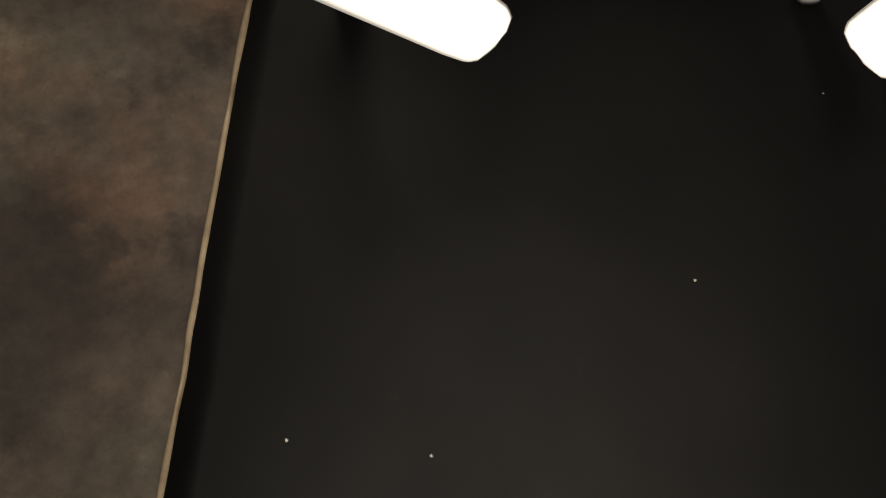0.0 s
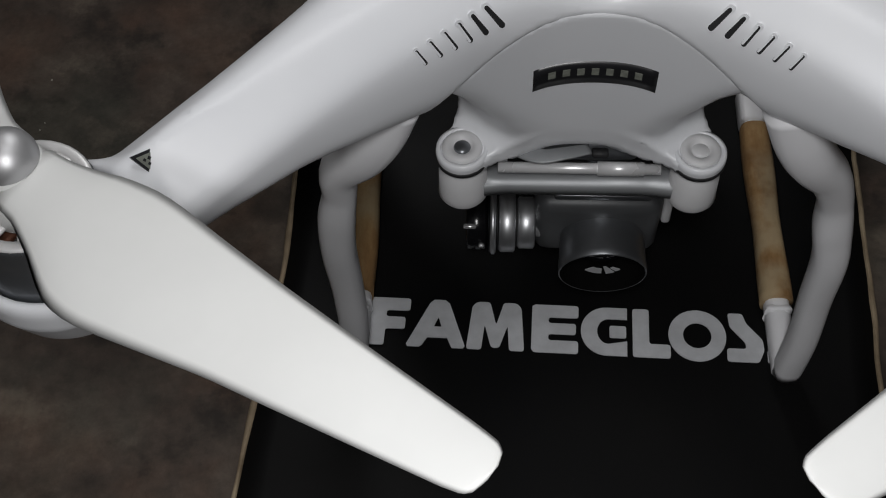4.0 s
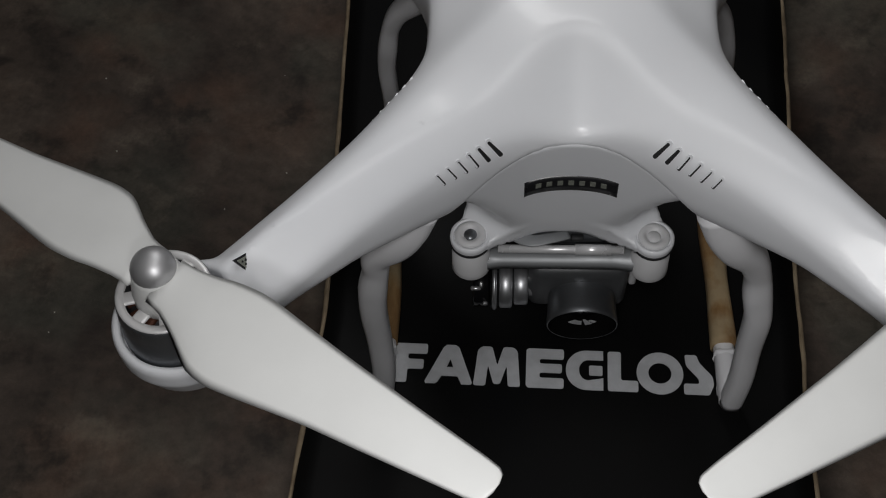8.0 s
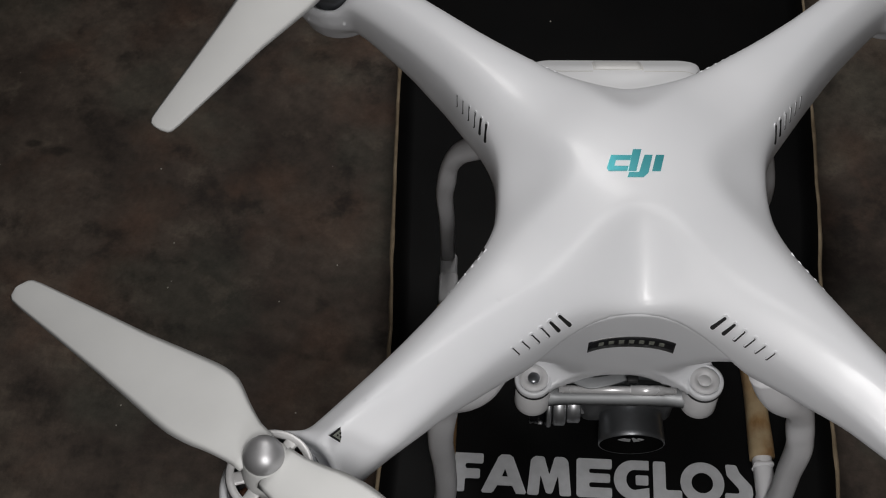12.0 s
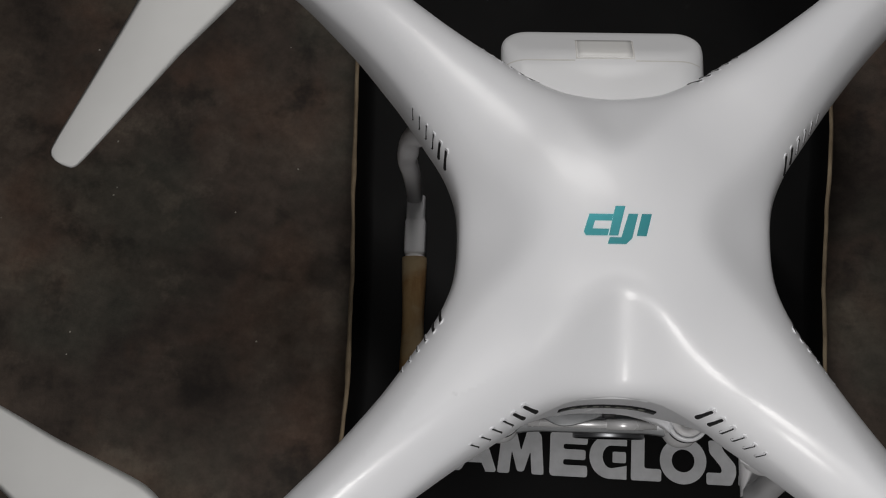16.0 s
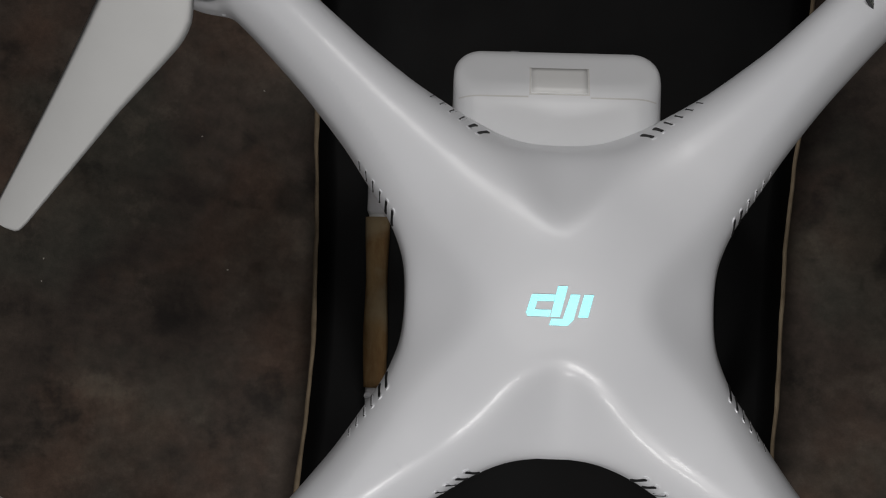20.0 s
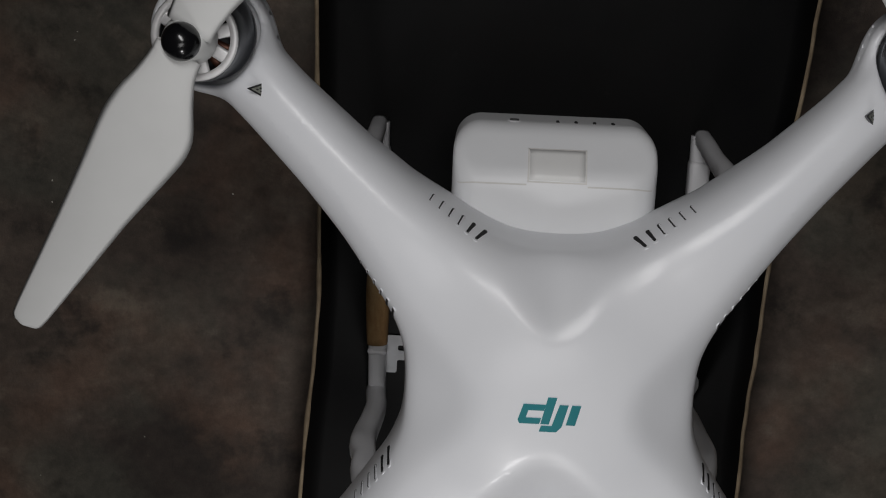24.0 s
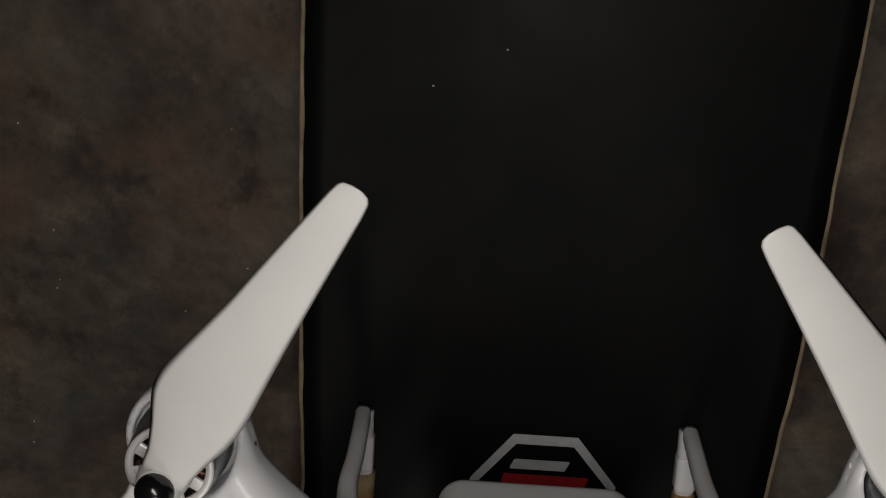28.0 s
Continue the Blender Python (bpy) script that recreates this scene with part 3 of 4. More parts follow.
# warning marks on the arms
for sx in (-1, 1):
    for sy in (-1, 1):
        q, n = onto(shell_field, (0.1048 * sx, 0.1063 * sy, 0.180))
        side = Vector((1, 0, 0))
        side = (side - n * side.x).normalized()
        m = Matrix.Translation(q) @ Matrix((side, n.cross(side), n)).transposed().to_4x4() @ pose(0, 0, -0.0008)
        mark = part("warning_mark", slab([(-0.0050, 0.0002), (0.0031, 0.0050), (0.0035, -0.0048)], 0.0013, m), PLATE, drone, "small black triangular warning sticker", smooth=False)
        part("mark_face", slab([(-0.0032, 0.0002), (0.0022, 0.0034), (0.0024, -0.0032)], 0.00142, m), MARKGREY, mark, smooth=False)
        for px, py, w in ((0.0006, 0.0009, 0.0006), (0.0008, -0.0007, 0.0005), (-0.0007, 0.0001, 0.0005)):
            part("mark_dot", slab([(px - w, py - w * 0.5), (px + w * 0.6, py - w), (px + w, py + w * 0.6), (px - w * 0.4, py + w)], 0.00155, m), PLATE, mark, smooth=False)

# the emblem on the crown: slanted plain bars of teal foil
crown, crown_n = onto(shell_field, (0, 0, 0.195))


def drape(bm):
    """Lays a flat plate on the crown of the shell, its top just proud."""
    for v in bm.verts:
        v.co.z = EMBLEM_Z + (0.0 if v.co.z > 0 else -0.0012)
    return bm


EMBLEM_Z = max(onto(shell_field, (x, y, crown.z), 4)[0].z for x in (-0.008, 0, 0.008) for y in (-0.004, 0, 0.004)) + 0.00025
EMBLEM = (
    [(-0.0082, 0.0030), (-0.0004, 0.0030), (-0.0010, 0.0008), (-0.0064, 0.0008), (-0.0072, -0.0020), (-0.0018, -0.0020), (-0.0024, -0.0042), (-0.0094, -0.0042), (-0.0100, -0.0030)],
    [(0.0002, 0.0058), (0.0034, 0.0058), (0.0010, -0.0042), (-0.0020, -0.0042)],
    [(0.0044, 0.0032), (0.0075, 0.0032), (0.0055, -0.0050), (0.0036, -0.0070), (-0.0024, -0.0070), (-0.0017, -0.0048), (0.0020, -0.0048)],
    [(0.0087, 0.0032), (0.0119, 0.0032), (0.0101, -0.0042), (0.0069, -0.0042)],
)
for pts in EMBLEM:
    part("emblem_bar", drape(slab(pts, 0.00025)), FOIL, drone, "shiny teal foil emblem bar", smooth=False)


# lower shell, with the nose that carries the nameplate
def lower_field(x, y, z):
    rise = np.clip((z - 0.112) / 0.053, 0, 1)
    plan = shell_base(x, y, 0.1640 + 0 * x) + 0.0006 + 0.045 * (0.170 - z)
    wx, wy = np.interp(z, (0.11, 0.128, 0.145, 0.168), (0.0385, 0.0405, 0.052, 0.080)), np.where(y < 0, 0.0505 + 0.024 * rise, 0.0470)
    q = (np.abs(x / wx) ** 3 + np.abs(y / wy) ** 3 + 1e-12) ** (1 / 3)
    d = soft_max((q - 1) * 0.045, plan, 0.004)
    ear = None
    for sx in (-1, 1):
        a = np.sqrt((x - sx * 0.0352) ** 2 + (y + 0.0505) ** 2 + 1e-12)
        e = np.maximum(a - 0.0072, np.abs(z - 0.1085) - 0.0016)
        t = np.clip(((x - sx * 0.0352) * (-sx * 0.017) + (y + 0.0505) * 0.019) / (0.017**2 + 0.019**2), 0, 1)
        web = np.sqrt((x - sx * (0.0352 - 0.017 * t)) ** 2 + (y + 0.0505 - 0.019 * t) ** 2 + 1e-12) - (0.0066 + 0.011 * t)
        web = np.maximum(web, np.abs(z - 0.1085 - 0.004 * t) - (0.0017 + 0.005 * t))
        e = soft_min(e, web, 0.003)
        ear = e if ear is None else np.minimum(ear, e)
    d = soft_max(d, 0.1095 - z, 0.004)
    d = soft_max(d, z - 0.1726 + 11.0 * (x - 0.0015) ** 2, 0.001)
    return soft_min(d, ear, 0.006)


lower = iso_part("lower_shell", lower_field, (-0.084, -0.084, 0.098), (0.084, 0.066, 0.172), 0.0015, WHITE, drone, "white lower body with two gimbal ears")

# nameplate on the nose: a curved black strip with a row of pale bars
PLATE_HALF, PLATE_X = 0.0168, 0.0015


def nose(x, z):
    """The front of the nose at a given x and height."""
    y0, y1 = -0.075, -0.01
    for _ in range(26):
        mid = (y0 + y1) / 2
        if lower_field(np.array(x), np.array(mid), np.array(z)) < 0:
            y1 = mid
        else:
            y0 = mid
    return (y0 + y1) / 2


def nose_patch(x0, x1, z0, z1, out, bow, nx=18, nz=3):
    bm = bmesh.new()
    front, back = [], []
    for k in range(nx + 1):
        x = x0 + (x1 - x0) * k / nx
        drop = bow * ((x - PLATE_X) / PLATE_HALF) ** 2
        col_f, col_b = [], []
        for j in range(nz + 1):
            z = z0 + (z1 - z0) * j / nz - drop
            y = nose(x, z)
            col_f.append(bm.verts.new((x, y - out, z)))
            col_b.append(bm.verts.new((x, y + 0.001, z)))
        front.append(col_f)
        back.append(col_b)
    for k in range(nx):
        for j in range(nz):
            bm.faces.new((front[k][j], front[k + 1][j], front[k + 1][j + 1], front[k][j + 1]))
        bm.faces.new((front[k][0], back[k][0], back[k + 1][0], front[k + 1][0]))
        bm.faces.new((front[k][nz], front[k + 1][nz], back[k + 1][nz], back[k][nz]))
    for k in (0, nx):
        for j in range(nz):
            bm.faces.new((front[k][j], front[k][j + 1], back[k][j + 1], back[k][j]))
    return bm


plate = part("nameplate", nose_patch(-PLATE_HALF + PLATE_X, PLATE_HALF + PLATE_X, 0.1440, 0.1530, 0.0004, 0.0022), PLATE, lower, "curved black nameplate strip")
for k in range(7):
    x = -0.0117 + 0.0039 * k + PLATE_X
    part("plate_bar", nose_patch(x - 0.0010, x + 0.0010, 0.1476, 0.1504, 0.00055, 0.0022, 2, 1), MARKGREY, lower, smooth=False)

# battery in the tail
def battery_field(x, y, z):
    ax, ay, az = np.abs(x) - 0.0277, np.abs(y - 0.0437) - 0.0402, np.abs(z - 0.1362) - 0.0147
    r = 0.0100
    q = np.sqrt(np.maximum(ax, 0) ** 2 + np.maximum(ay, 0) ** 2 + np.maximum(az, 0) ** 2 + 1e-12) + np.minimum(np.maximum(np.maximum(ax, ay), az), 0) - r
    slope = (y - 0.0818) * 0.66 + (z - 0.1553) * 0.75
    return soft_max(q, slope, 0.0042)


battery = iso_part("battery", battery_field, (-0.045, -0.01, 0.106), (0.045, 0.1, 0.164), 0.0014, BATTERY, drone, "white slide-in battery pack")


def battery_patch(x0, x1, y0, y1, lift, rim=0.0012, nx=8, ny=6):
    """A thin pad that follows the battery's rear slope."""
    bm = bmesh.new()
    top, low = [], []
    for k in range(nx + 1):
        row_t, row_l = [], []
        for j in range(ny + 1):
            x, y = x0 + (x1 - x0) * k / nx, y0 + (y1 - y0) * j / ny
            p, n = onto(battery_field, (x, y, 0.1530 - (y - 0.0785) * 0.88))
            row_t.append(bm.verts.new(p + n * lift))
            row_l.append(bm.verts.new(p - n * rim))
        top.append(row_t)
        low.append(row_l)
    for k in range(nx):
        for j in range(ny):
            bm.faces.new((top[k][j], top[k + 1][j], top[k + 1][j + 1], top[k][j + 1]))
        for j in (0, ny):
            bm.faces.new((top[k][j], top[k + 1][j], low[k + 1][j], low[k][j]))
    for j in range(ny):
        for k in (0, nx):
            bm.faces.new((top[k][j], top[k][j + 1], low[k][j + 1], low[k][j]))
    return bm


part("latch_pad", battery_patch(-0.0094, 0.0108, 0.0742, 0.0826, 0.0006), LATCH, battery, "cream rubber latch pad")
# grey strips painted as the shade in the latch gaps and seam
for xa in (-0.0101, 0.0109):
    part("latch_gap", battery_patch(xa, xa + 0.0006, 0.0738, 0.0832, 0.0001, 0.0012, 1, 6), SEAM, battery, smooth=False)
for ya in (0.0736, 0.0828):
    part("latch_gap", battery_patch(-0.0101, 0.0115, ya, ya + 0.0004, 0.0001, 0.0012, 8, 1), SEAM, battery, smooth=False)
for xa, xb in ((-0.0360, -0.0104), (0.0118, 0.0360)):
    part("seam_line", battery_patch(xa, xb, 0.0728, 0.0732, 0.00008, 0.0012, 16, 1), SEAM, battery, smooth=False)


def tail_place(x, z):
    return onto(battery_field, (x, 0.0940, z))


for k in range(4):
    p, n = tail_place(0.0008 + 0.0069 * k, 0.1385)
    part("charge_light", block(0.0013, 0.0010, 0.0028, Matrix.Translation(p), 0.0003, 1), DARK, battery, "small dark charge indicator", smooth=False)
p, n = tail_place(-0.0155, 0.1395)
part("power_button", lathe([(0, 0.0002), (0.0024, 0.0002), (0.003, -0.0006)], Matrix.Translation(p) @ pose(0, 0, 0, -80), 20), BATTERY, battery)
part("power_mark", block(0.0034, 0.0014, 0.0012, Matrix.Translation(p), 0.0002, 1), DARK, battery, smooth=False)

# motors
HUBS = {(-1, -1): (-0.1260, -0.1238), (-1, 1): (-0.1252, 0.1236), (1, -1): (0.1250, -0.1238), (1, 1): (0.1250, 0.1238)}
for (sx, sy), hub in HUBS.items():
    low, tall = (0.1700, 0.0205) if sy < 0 else (0.1610, 0.0250)
    m = Matrix.Translation((hub[0], hub[1], low)) @ Matrix.Diagonal((1, 1, tall / 0.0345, 1)) @ Matrix.Translation((0, 0, -0.1505))
    bell = part("motor", lathe([(0.0162, 0.1505), (0.0168, 0.1525), (0.0167, 0.1600), (0.0161, 0.1610), (0.0158, 0.1740), (0.0154, 0.1775), (0.0153, 0.1820), (0.0150, 0.1842), (0.0138, 0.1848), (0.0132, 0.1840), (0.0132, 0.1530), (0.0162, 0.1505)], m), BELL, drone, "grey metal brushless motor")
    part("motor_core", lathe([(0, 0.1780), (0.0105, 0.1780), (0.0122, 0.1745), (0.0128, 0.1500), (0, 0.1500)], m, 24), DARK, bell)
    for k in range(12):
        a = 30 * k + 9
        part("coil", block(0.0070, 0.0034, 0.0070, m @ pose(0, 0, 0, 0, 0, a) @ pose(0.0090, 0, 0.1765), 0.0013, 2), COPPER, bell)
    part("bell_rim", lathe([(0.0122, 0.1830), (0.0123, 0.1851), (0.0144, 0.1851), (0.0149, 0.1844), (0.0150, 0.1830)], m), ALLOY, bell, "satin silver rim")
    for k in range(8):
        part("spoke", block(0.0085, 0.0046, 0.0024, m @ pose(0, 0, 0, 0, 0, 45 * k + 14) @ pose(0.0092, 0, 0.1838), 0.0009, 2), ALLOY, bell)
    part("motor_hub", lathe([(0.0070, 0.1815), (0.0070, 0.1850), (0.0050, 0.1872), (0.0030, 0.1900), (0, 0.1900)], m, 24), CHROME, bell)

# propellers
SIDE_A = ((0.0, 0.0084), (0.0095, 0.0090), (0.0188, 0.0132), (0.0248, 0.0166), (0.0294, 0.0187), (0.0364, 0.0190), (0.045, 0.0174), (0.0675, 0.0127), (0.081, 0.0107), (0.100, 0.0077), (0.1150, 0.0053), (0.1186, 0.0044), (0.1200, 0.0030), (0.1206, 0.0))
SIDE_B = ((0.0, -0.0082), (0.0085, -0.0078), (0.0179, -0.0094), (0.0239, -0.0112), (0.0325, -0.0123), (0.0383, -0.0121), (0.0526, -0.0108), (0.068, -0.0096), (0.092, -0.0082), (0.1135, -0.0071), (0.1180, -0.0066), (0.1198, -0.0056), (0.1206, -0.0030))
BLADE_Z = 0.2000


def propeller(hub, angle, hand, size, lift, cap_material, cap_label, cap_r):
    bm = bmesh.new()
    rs = [0.004 + 0.106 * k / 34 for k in range(35)] + [0.1125, 0.1150, 0.1170, 0.1180, 0.1189, 0.1198, 0.1203, 0.1206]
    ra, va = zip(*SIDE_A)
    rb, vb = zip(*SIDE_B)
    fine = np.linspace(0, 0.1206, 400)
    fa, fb = np.interp(fine, ra, va), np.interp(fine, rb, vb)
    for _ in range(60):
        fa[1:-30] = 0.25 * fa[:-31] + 0.5 * fa[1:-30] + 0.25 * fa[2:-29]
        fb[1:-30] = 0.25 * fb[:-31] + 0.5 * fb[1:-30] + 0.25 * fb[2:-29]
    for turn, climb in zip((0, 180), lift):
        m = pose(hub[0], hub[1], 0, 0, 0, angle + turn)
        rings = []
        for r in rs:
            a, b = np.interp(r, fine, fa), np.interp(r, fine, fb)
            pitch = math.tan(radians(np.interp(r, (0, 0.02, 0.04, 0.12), (4, 14, 15, 7))))
            thick = np.interp(r, (0, 0.015, 0.04, 0.12), (0.0040, 0.0022, 0.0012, 0.0007))
            ring = []
            n = 12
            for half in (1, -1):
                for j in range(n):
                    t = j / n if half == 1 else 1 - j / n
                    c = b + (a - b) * t
                    h = thick * half * math.sqrt(max(0.0, t * (1 - t))) * 1.1 + 0.0015 * 4 * t * (1 - t) * np.interp(r, (0, 0.02, 0.12), (0, 1, 0.35))
                    z = BLADE_Z + h - c * pitch * 0.55 + climb * r
                    ring.append(bm.verts.new(m @ Vector((r * size, hand * c, z))))
            rings.append(ring)
        for p, q in zip(rings, rings[1:]):
            for j in range(len(p)):
                i = (j + 1) % len(p)
                bm.faces.new((p[j], p[i], q[i], q[j]))
        bm.faces.new(rings[0])
        bm.faces.new(rings[-1])
    hubm = lathe([(0, 0.1880), (cap_r + 0.0012, 0.1880), (cap_r + 0.0024, 0.1890), (cap_r + 0.0020, 0.1940), (cap_r + 0.0012, 0.1985), (cap_r + 0.0004, 0.2015), (cap_r - 0.0003, 0.2035), (0.0, 0.2036)], pose(hub[0], hub[1], 0), 32)
    joined(bm, hubm)
    prop = part("propeller", bm, BLADE, drone, "matt white two-blade propeller")
    dome = [(cap_r, 0.2032)] + [(cap_r * math.cos(radians(a)), 0.2036 + 0.0060 * math.sin(radians(a))) for a in range(0, 90, 10)] + [(0, 0.2096)]
    part("hub_cap", lathe(dome, pose(hub[0], hub[1], 0), 36), cap_material, prop, cap_label)


propeller(HUBS[-1, -1], -35.3, -1, 1.030, (0.118, -0.105), SATIN, "satin silver hub cap", 0.0069)
propeller(HUBS[1, -1], 217.3, 1, 0.992, (0.112, -0.105), BLACK, "black hub cap", 0.0064)
propeller(HUBS[-1, 1], 59.8, 1, 1.0, (0.095, -0.100), BLACK, "black hub cap", 0.0064)
propeller(HUBS[1, 1], 124.8, -1, 1.0, (0.095, -0.100), SATIN, "satin silver hub cap", 0.0069)

# landing gear
for sx in (-1, 1):
    shift = lambda y: 0.0020 * (0.08 - y) / 0.15
    sk = [Vector((sx * 0.0776 + shift(y), y, 0.0055)) for y in (-0.0685, -0.06, -0.03, 0.0, 0.03, 0.060, 0.0715)]
    skid = part("skid", tube(smooth_line(sk, 4), lambda t: (0.0046, 0.0052), across=(1, 0, 0)), LEG, drone, "white plastic landing skid")
    wrap = [Vector((sx * 0.0777 + shift(y), y, 0.0062)) for y in [-0.0415 + 0.0815 * k / 24 for k in range(25)]]
    part("foam_wrap", tube(wrap, lambda t: (0.0056 + 0.0004 * math.sin(9 * t + sx), 0.0060 + 0.0002 * math.sin(23 * t)), across=(1, 0, 0), seg=18), TAPE, skid, "tan foam wrap round the skid")
    part("skid_cuff", block(0.0098, 0.0040, 0.0108, pose(sx * 0.0776 + shift(-0.05), -0.0455, 0.0056), 0.002), LEG, skid)
    part("skid_cuff", block(0.0100, 0.0190, 0.0106, pose(sx * 0.0776 + shift(0.05), 0.0505, 0.0060), 0.002), LEG, skid)
    for sy, y0 in ((-1, -0.0685), (1, 0.0708)):
        off = shift(y0)
        tuck = 0.0 if sy < 0 else 0.09
        line = [(sx * 0.0782 + off, y0, 0.0050), (sx * 0.0775 + off, y0 * 0.985, 0.028), (sx * 0.0772 + off * 0.8, y0 * 0.955, 0.052), (sx * 0.0775 + off * 0.5, y0 * 0.935, 0.074), (sx * 0.0758, y0 * 0.91, 0.090), (sx * 0.0735, y0 * 0.90, 0.104), (sx * 0.0690, y0 * (0.89 - tuck * 0.4), 0.117), (sx * (0.0580 + tuck * 0.04), y0 * (0.87 - tuck), 0.129), (sx * (0.0470 + tuck * 0.1), y0 * (0.83 - tuck * 1.3), 0.138), (sx * (0.0400 + tuck * 0.1), y0 * (0.78 - tuck * 1.5), 0.146)]
        if sy < 0:
            line[1:6] = [(x + 0.0016, y, z) for x, y, z in line[1:6]]
            line[-4:] = [(sx * 0.0705, -0.0630, 0.117), (sx * 0.0630, -0.0650, 0.128), (sx * 0.0575, -0.0650, 0.138), (sx * 0.0530, -0.0630, 0.150)]
        wide = lambda t: float(np.interp(t, (0, 0.25, 0.45, 0.55, 0.68, 0.8, 1), (0.0052, 0.0056, 0.0064, 0.0058, 0.0064, 0.0074, 0.0084)))
        thin = lambda t: float(np.interp(t, (0, 0.25, 0.45, 0.55, 0.68, 0.8, 1), (0.0050, 0.0052, 0.0060, 0.0052, 0.0060, 0.0072, 0.0082)))
        slim = 1.0 if sy < 0 else 0.76
        part("leg", tube(smooth_line(line, 6), lambda t: (wide(t) * slim, thin(t) * slim), across=(0, 1, 0), seg=16), LEG, drone, "curved white landing leg")

# gimbal and camera
BONE = [(-0.034, -0.0525), (-0.030, -0.0545), (-0.026, -0.0540), (-0.022, -0.0535), (0.022, -0.0535), (0.026, -0.0540), (0.030, -0.0545), (0.034, -0.0525), (0.036, -0.0490), (0.034, -0.0450), (0.028, -0.0430), (0.022, -0.0455), (-0.022, -0.0455), (-0.028, -0.0430), (-0.034, -0.0450), (-0.036, -0.0490)]
gim = part("gimbal", slab(rounded(BONE, 0.003), 0.0052, pose(0, 0, 0.0920)), PALEGREY, drone, "grey damped gimbal carrying a small camera")
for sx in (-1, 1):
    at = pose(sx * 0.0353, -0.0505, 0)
    part("damper_ring", lathe([(0.0078, 0.1085), (0.0080, 0.1100), (0.0078, 0.1118), (0.0066, 0.1122), (0.0064, 0.1110), (0.0064, 0.1085), (0.0078, 0.1085)], at), WHITE, gim)
    part("damper", lathe([(0, 0.1118), (0.0030, 0.1118), (0.0034, 0.1128), (0.0056, 0.1128), (0.0062, 0.1118), (0.0060, 0.1085), (0.0050, 0.1060), (0.0058, 0.1040), (0.0074, 0.1010), (0.0076, 0.0930), (0.0078, 0.0905), (0.0070, 0.0890), (0, 0.0890)], at), RUBBER, gim, "pale rubber vibration damper")
    part("damper_pin", lathe([(0, 0.1125), (0.0022, 0.1125), (0.0026, 0.1119), (0.0026, 0.1112)], at, 20), BELL if sx < 0 else RUBBER, gim)
    # solid dark ring painted in for the shade of the gap below the ear
    part("damper_gap_shade", lathe([(0.0079, 0.1068), (0.0081, 0.1076), (0.0079, 0.1084), (0.0060, 0.1084), (0.0060, 0.1068), (0.0079, 0.1068)], at), DARK, gim)
part("cross_rod", lathe([(0, -0.0245), (0.0017, -0.0245), (0.0017, 0.0245), (0, 0.0245)], pose(0, -0.0515, 0.1035, 0, 90, 0), 18), RODMETAL, gim, "bright metal cross rod")
part("rod_sleeve", lathe([(0.0017, -0.007), (0.0022, -0.007), (0.0022, 0.007), (0.0017, 0.007)], pose(0.0125, -0.0515, 0.1035, 0, 90, 0), 18), RODMETAL, gim)
part("yaw_housing", block(0.030, 0.030, 0.010, pose(0.004, -0.030, 0.102), 0.003), GUNMETAL, gim)
ribbon = [Vector(p) for p in ((-0.019, -0.046, 0.1068), (-0.012, -0.0505, 0.1082), (-0.004, -0.0495, 0.1086), (0.003, -0.047, 0.1075))]
part("ribbon_cable", tube(smooth_line(ribbon, 6), lambda t: (0.0034 * (1 - 0.4 * t), 0.0003), across=(0, 1, 0), seg=8), PALEGREY, gim, "pale ribbon cable")
part("clip", block(0.005, 0.003, 0.002, pose(0.0062, -0.0480, 0.1068), 0.0005, 1), DARK, gim)
part("yaw_arm", block(0.012, 0.010, 0.056, pose(0.0100, -0.0160, 0.0740), 0.003), GUNMETAL, gim)
HANG = Matrix.Translation((0.0125, -0.0480, 0.0370)) @ Matrix.Scale(1.1, 4) @ Matrix.Translation((-0.0103, 0.0670, -0.0690))
NOD = HANG @ pose(0, -0.0485, 0.0700, 6) @ Matrix.Translation((0, 0.0485, -0.0690))
part("camera_body", block(0.040, 0.026, 0.032, NOD @ pose(0.0085, -0.041, 0.073), 0.0045, 3), CASING, gim, "dark grey metal camera body")
part("top_plate", block(0.030, 0.014, 0.003, NOD @ pose(0.009, -0.0445, 0.0900), 0.001), GUNMETAL, gim)
barrel = [(0.0108, -0.004), (0.0126, 0.0), (0.0132, 0.004), (0.0138, 0.018), (0.0141, 0.0215), (0.0141, 0.0237), (0.0138, 0.0241), (0.0136, 0.0240)]
lens_m = NOD @ pose(0.0103, -0.0430, 0.0690, 90, 0, 0)
part("lens_barrel", lathe(barrel, lens_m, 44), GUNMETAL, gim, "dark grey lens barrel")
part("lens_hood", lathe([(0.0137, 0.0240), (0.0132, 0.0230), (0.0120, 0.0120), (0.0088, 0.0118), (0.0080, 0.0160), (0.0068, 0.0160), (0, 0.0158)], lens_m, 44), HOOD, gim)
part("lens", lathe([(0.0066, 0.0163), (0.0055, 0.0176), (0.0035, 0.0184), (0, 0.0187)], lens_m, 32), GLASS, gim, "dark glass lens")
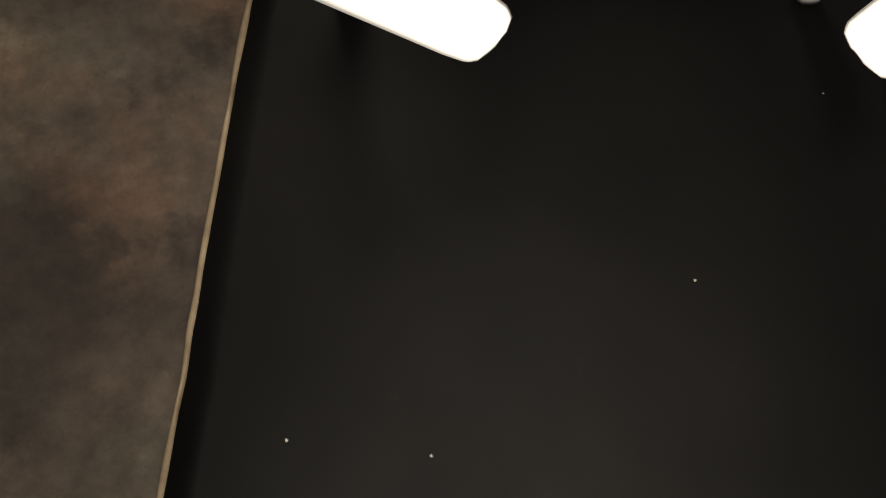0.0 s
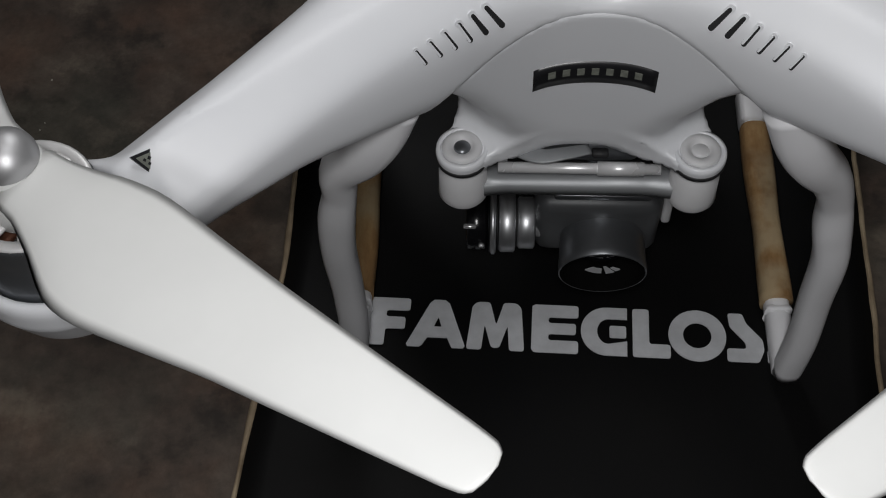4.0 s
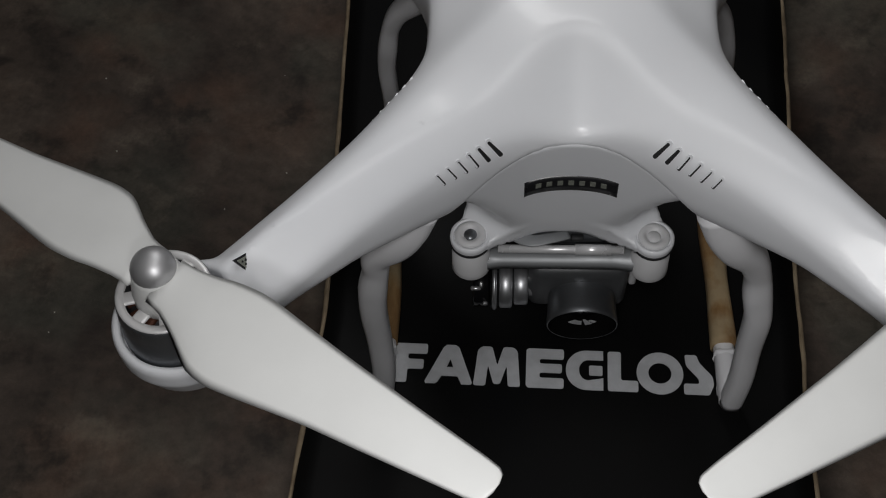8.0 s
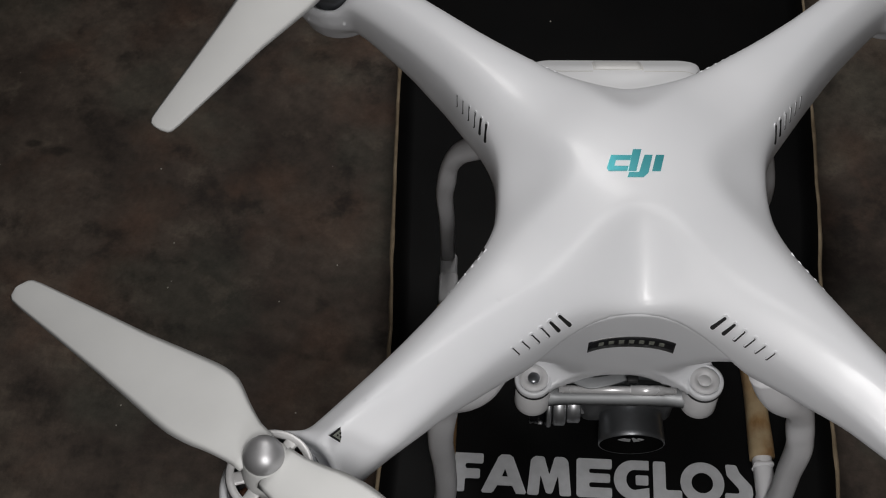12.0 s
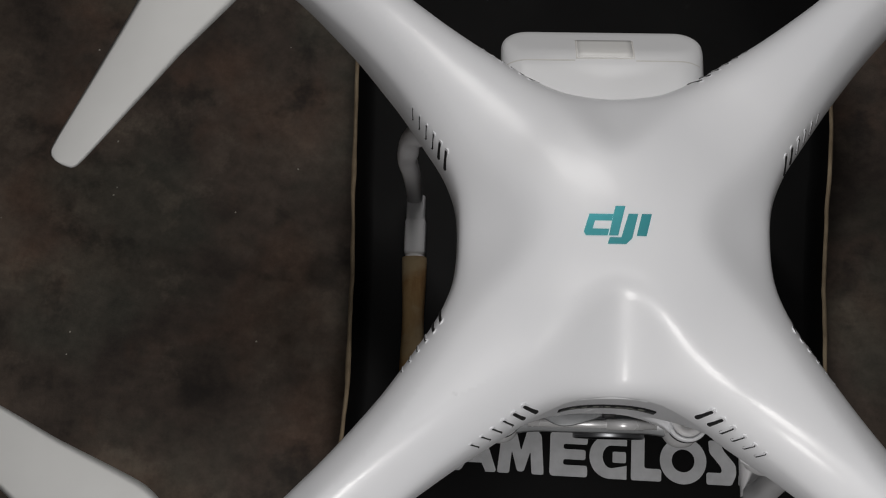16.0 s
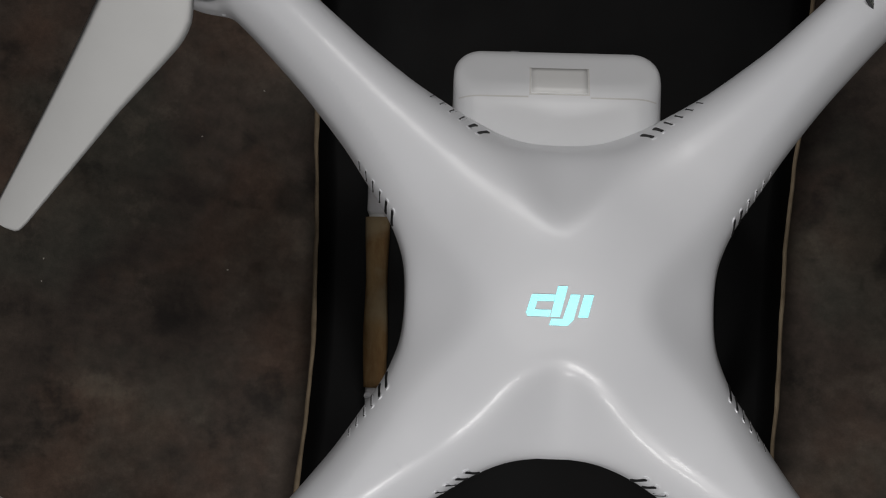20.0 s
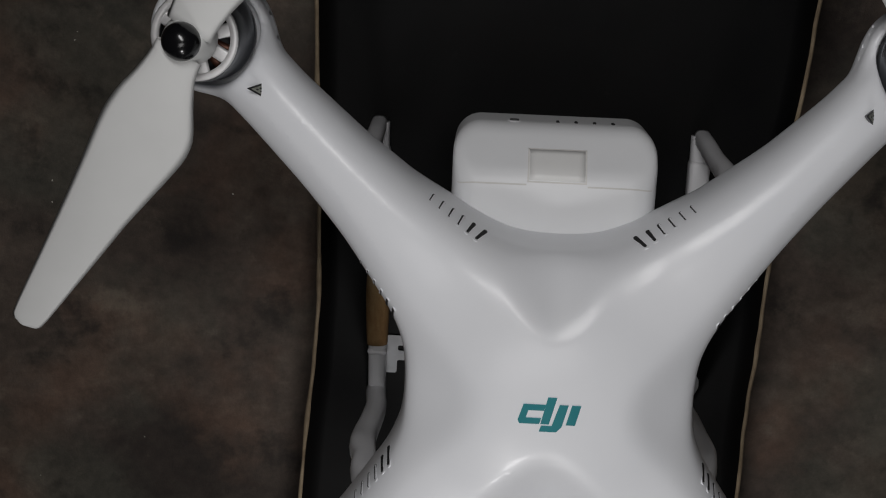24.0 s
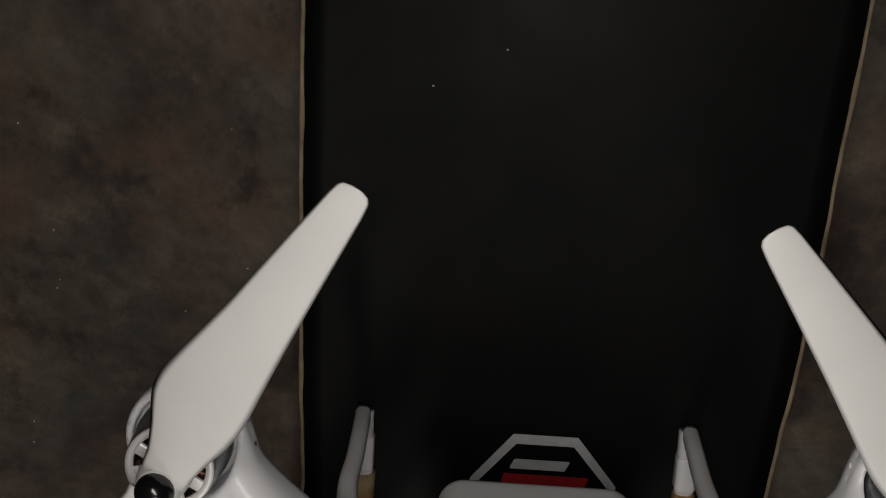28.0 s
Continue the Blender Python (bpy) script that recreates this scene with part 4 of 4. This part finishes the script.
for x0, x1, r, mat in ((-0.0335, -0.0268, 0.0094, BLACK), (-0.0268, -0.0258, 0.0100, BLACK), (-0.0258, -0.0238, 0.0106, SILVER), (-0.0238, -0.0229, 0.0090, DARK), (-0.0229, -0.0176, 0.0098, SILVER), (-0.0176, -0.0170, 0.0080, DARK), (-0.0170, -0.0112, 0.0085, SILVER), (-0.0112, -0.0085, 0.0046, SATIN)):
    part("pitch_motor_ring", lathe([(0, x0), (r - 0.0008, x0), (r, x0 + 0.0006), (r, x1 - 0.0006), (r - 0.0008, x1), (0, x1)], HANG @ pose(0, -0.0485, 0.0690, 0, 90, 0), 36), mat, gim)
# pale bands drawn over the lens as its reflection
for a0, a1, r0, r1 in ((40, 92, 0.0034, 0.0068), (104, 128, 0.0020, 0.0072), (134, 150, 0.0040, 0.0070)):
    part("lens_reflection", band(ellipse(0, 0, r1, r1, a0 + 180, a1 + 180, 8), ellipse(0, 0, r0, r0, a0 + 180, a1 + 180, 8), 0.0002, False, lens_m @ pose(0, 0, 0.0205)), PRINT, gim, "pale painted reflection on the lens", smooth=False)
# chrome bits added where the black motor end has bright glints
for x, y, z, w in ((-0.0322, -0.0550, 0.0762, 0.0042), (-0.0285, -0.0585, 0.0705, 0.0018), (-0.0300, -0.0450, 0.0784, 0.0030)):
    part("motor_glint_bit", block(w, 0.0024, 0.0016, HANG @ pose(x, y, z, -38), 0.0005, 1), CHROME, gim)
part("side_bracket", block(0.003, 0.010, 0.014, HANG @ pose(0.0300, -0.0470, 0.0820), 0.001), RUBBER, gim)

# ---- grit on the lid and the floor ----
random.seed(4)
bm = bmesh.new()
spots = [(0.0413, -0.1700, 0.0), (-0.0405, -0.2291, 0.0), (-0.0858, -0.2260, 0.0), (-0.1672, 0.0145, FLOOR_Z), (-0.0202, 0.2466, 0.0), (-0.0526, 0.2286, 0.0), (0.0849, -0.1035, 0.0)]
spots += [(-0.2547, 0.0968, FLOOR_Z), (-0.2554, 0.1293, FLOOR_Z), (-0.2725, 0.1863, FLOOR_Z), (-0.2531, 0.1016, FLOOR_Z), (-0.2702, 0.0175, FLOOR_Z)]
spots += [(random.uniform(-0.42, 0.42), random.uniform(-0.5, 0.6), FLOOR_Z) for _ in range(60)]
for x, y, z in spots:
    if z < -0.01 and -0.14 < x < 0.145:
        continue
    s = random.uniform(0.0004, 0.0006) if z > -0.01 else random.uniform(0.0003, 0.0006)
    piece = bmesh.ops.create_icosphere(bm, subdivisions=1, radius=s, matrix=pose(x, y, z + s * 0.5, random.uniform(0, 90), 0, random.uniform(0, 360)))
    for v in piece["verts"]:
        v.co += Vector([random.uniform(-0.35, 0.35) * s for _ in range(3)])
tagged(finish("grit", bm, DUST, smooth=False), "scattered pale grit and dust specks", "grit", kind="stuff")
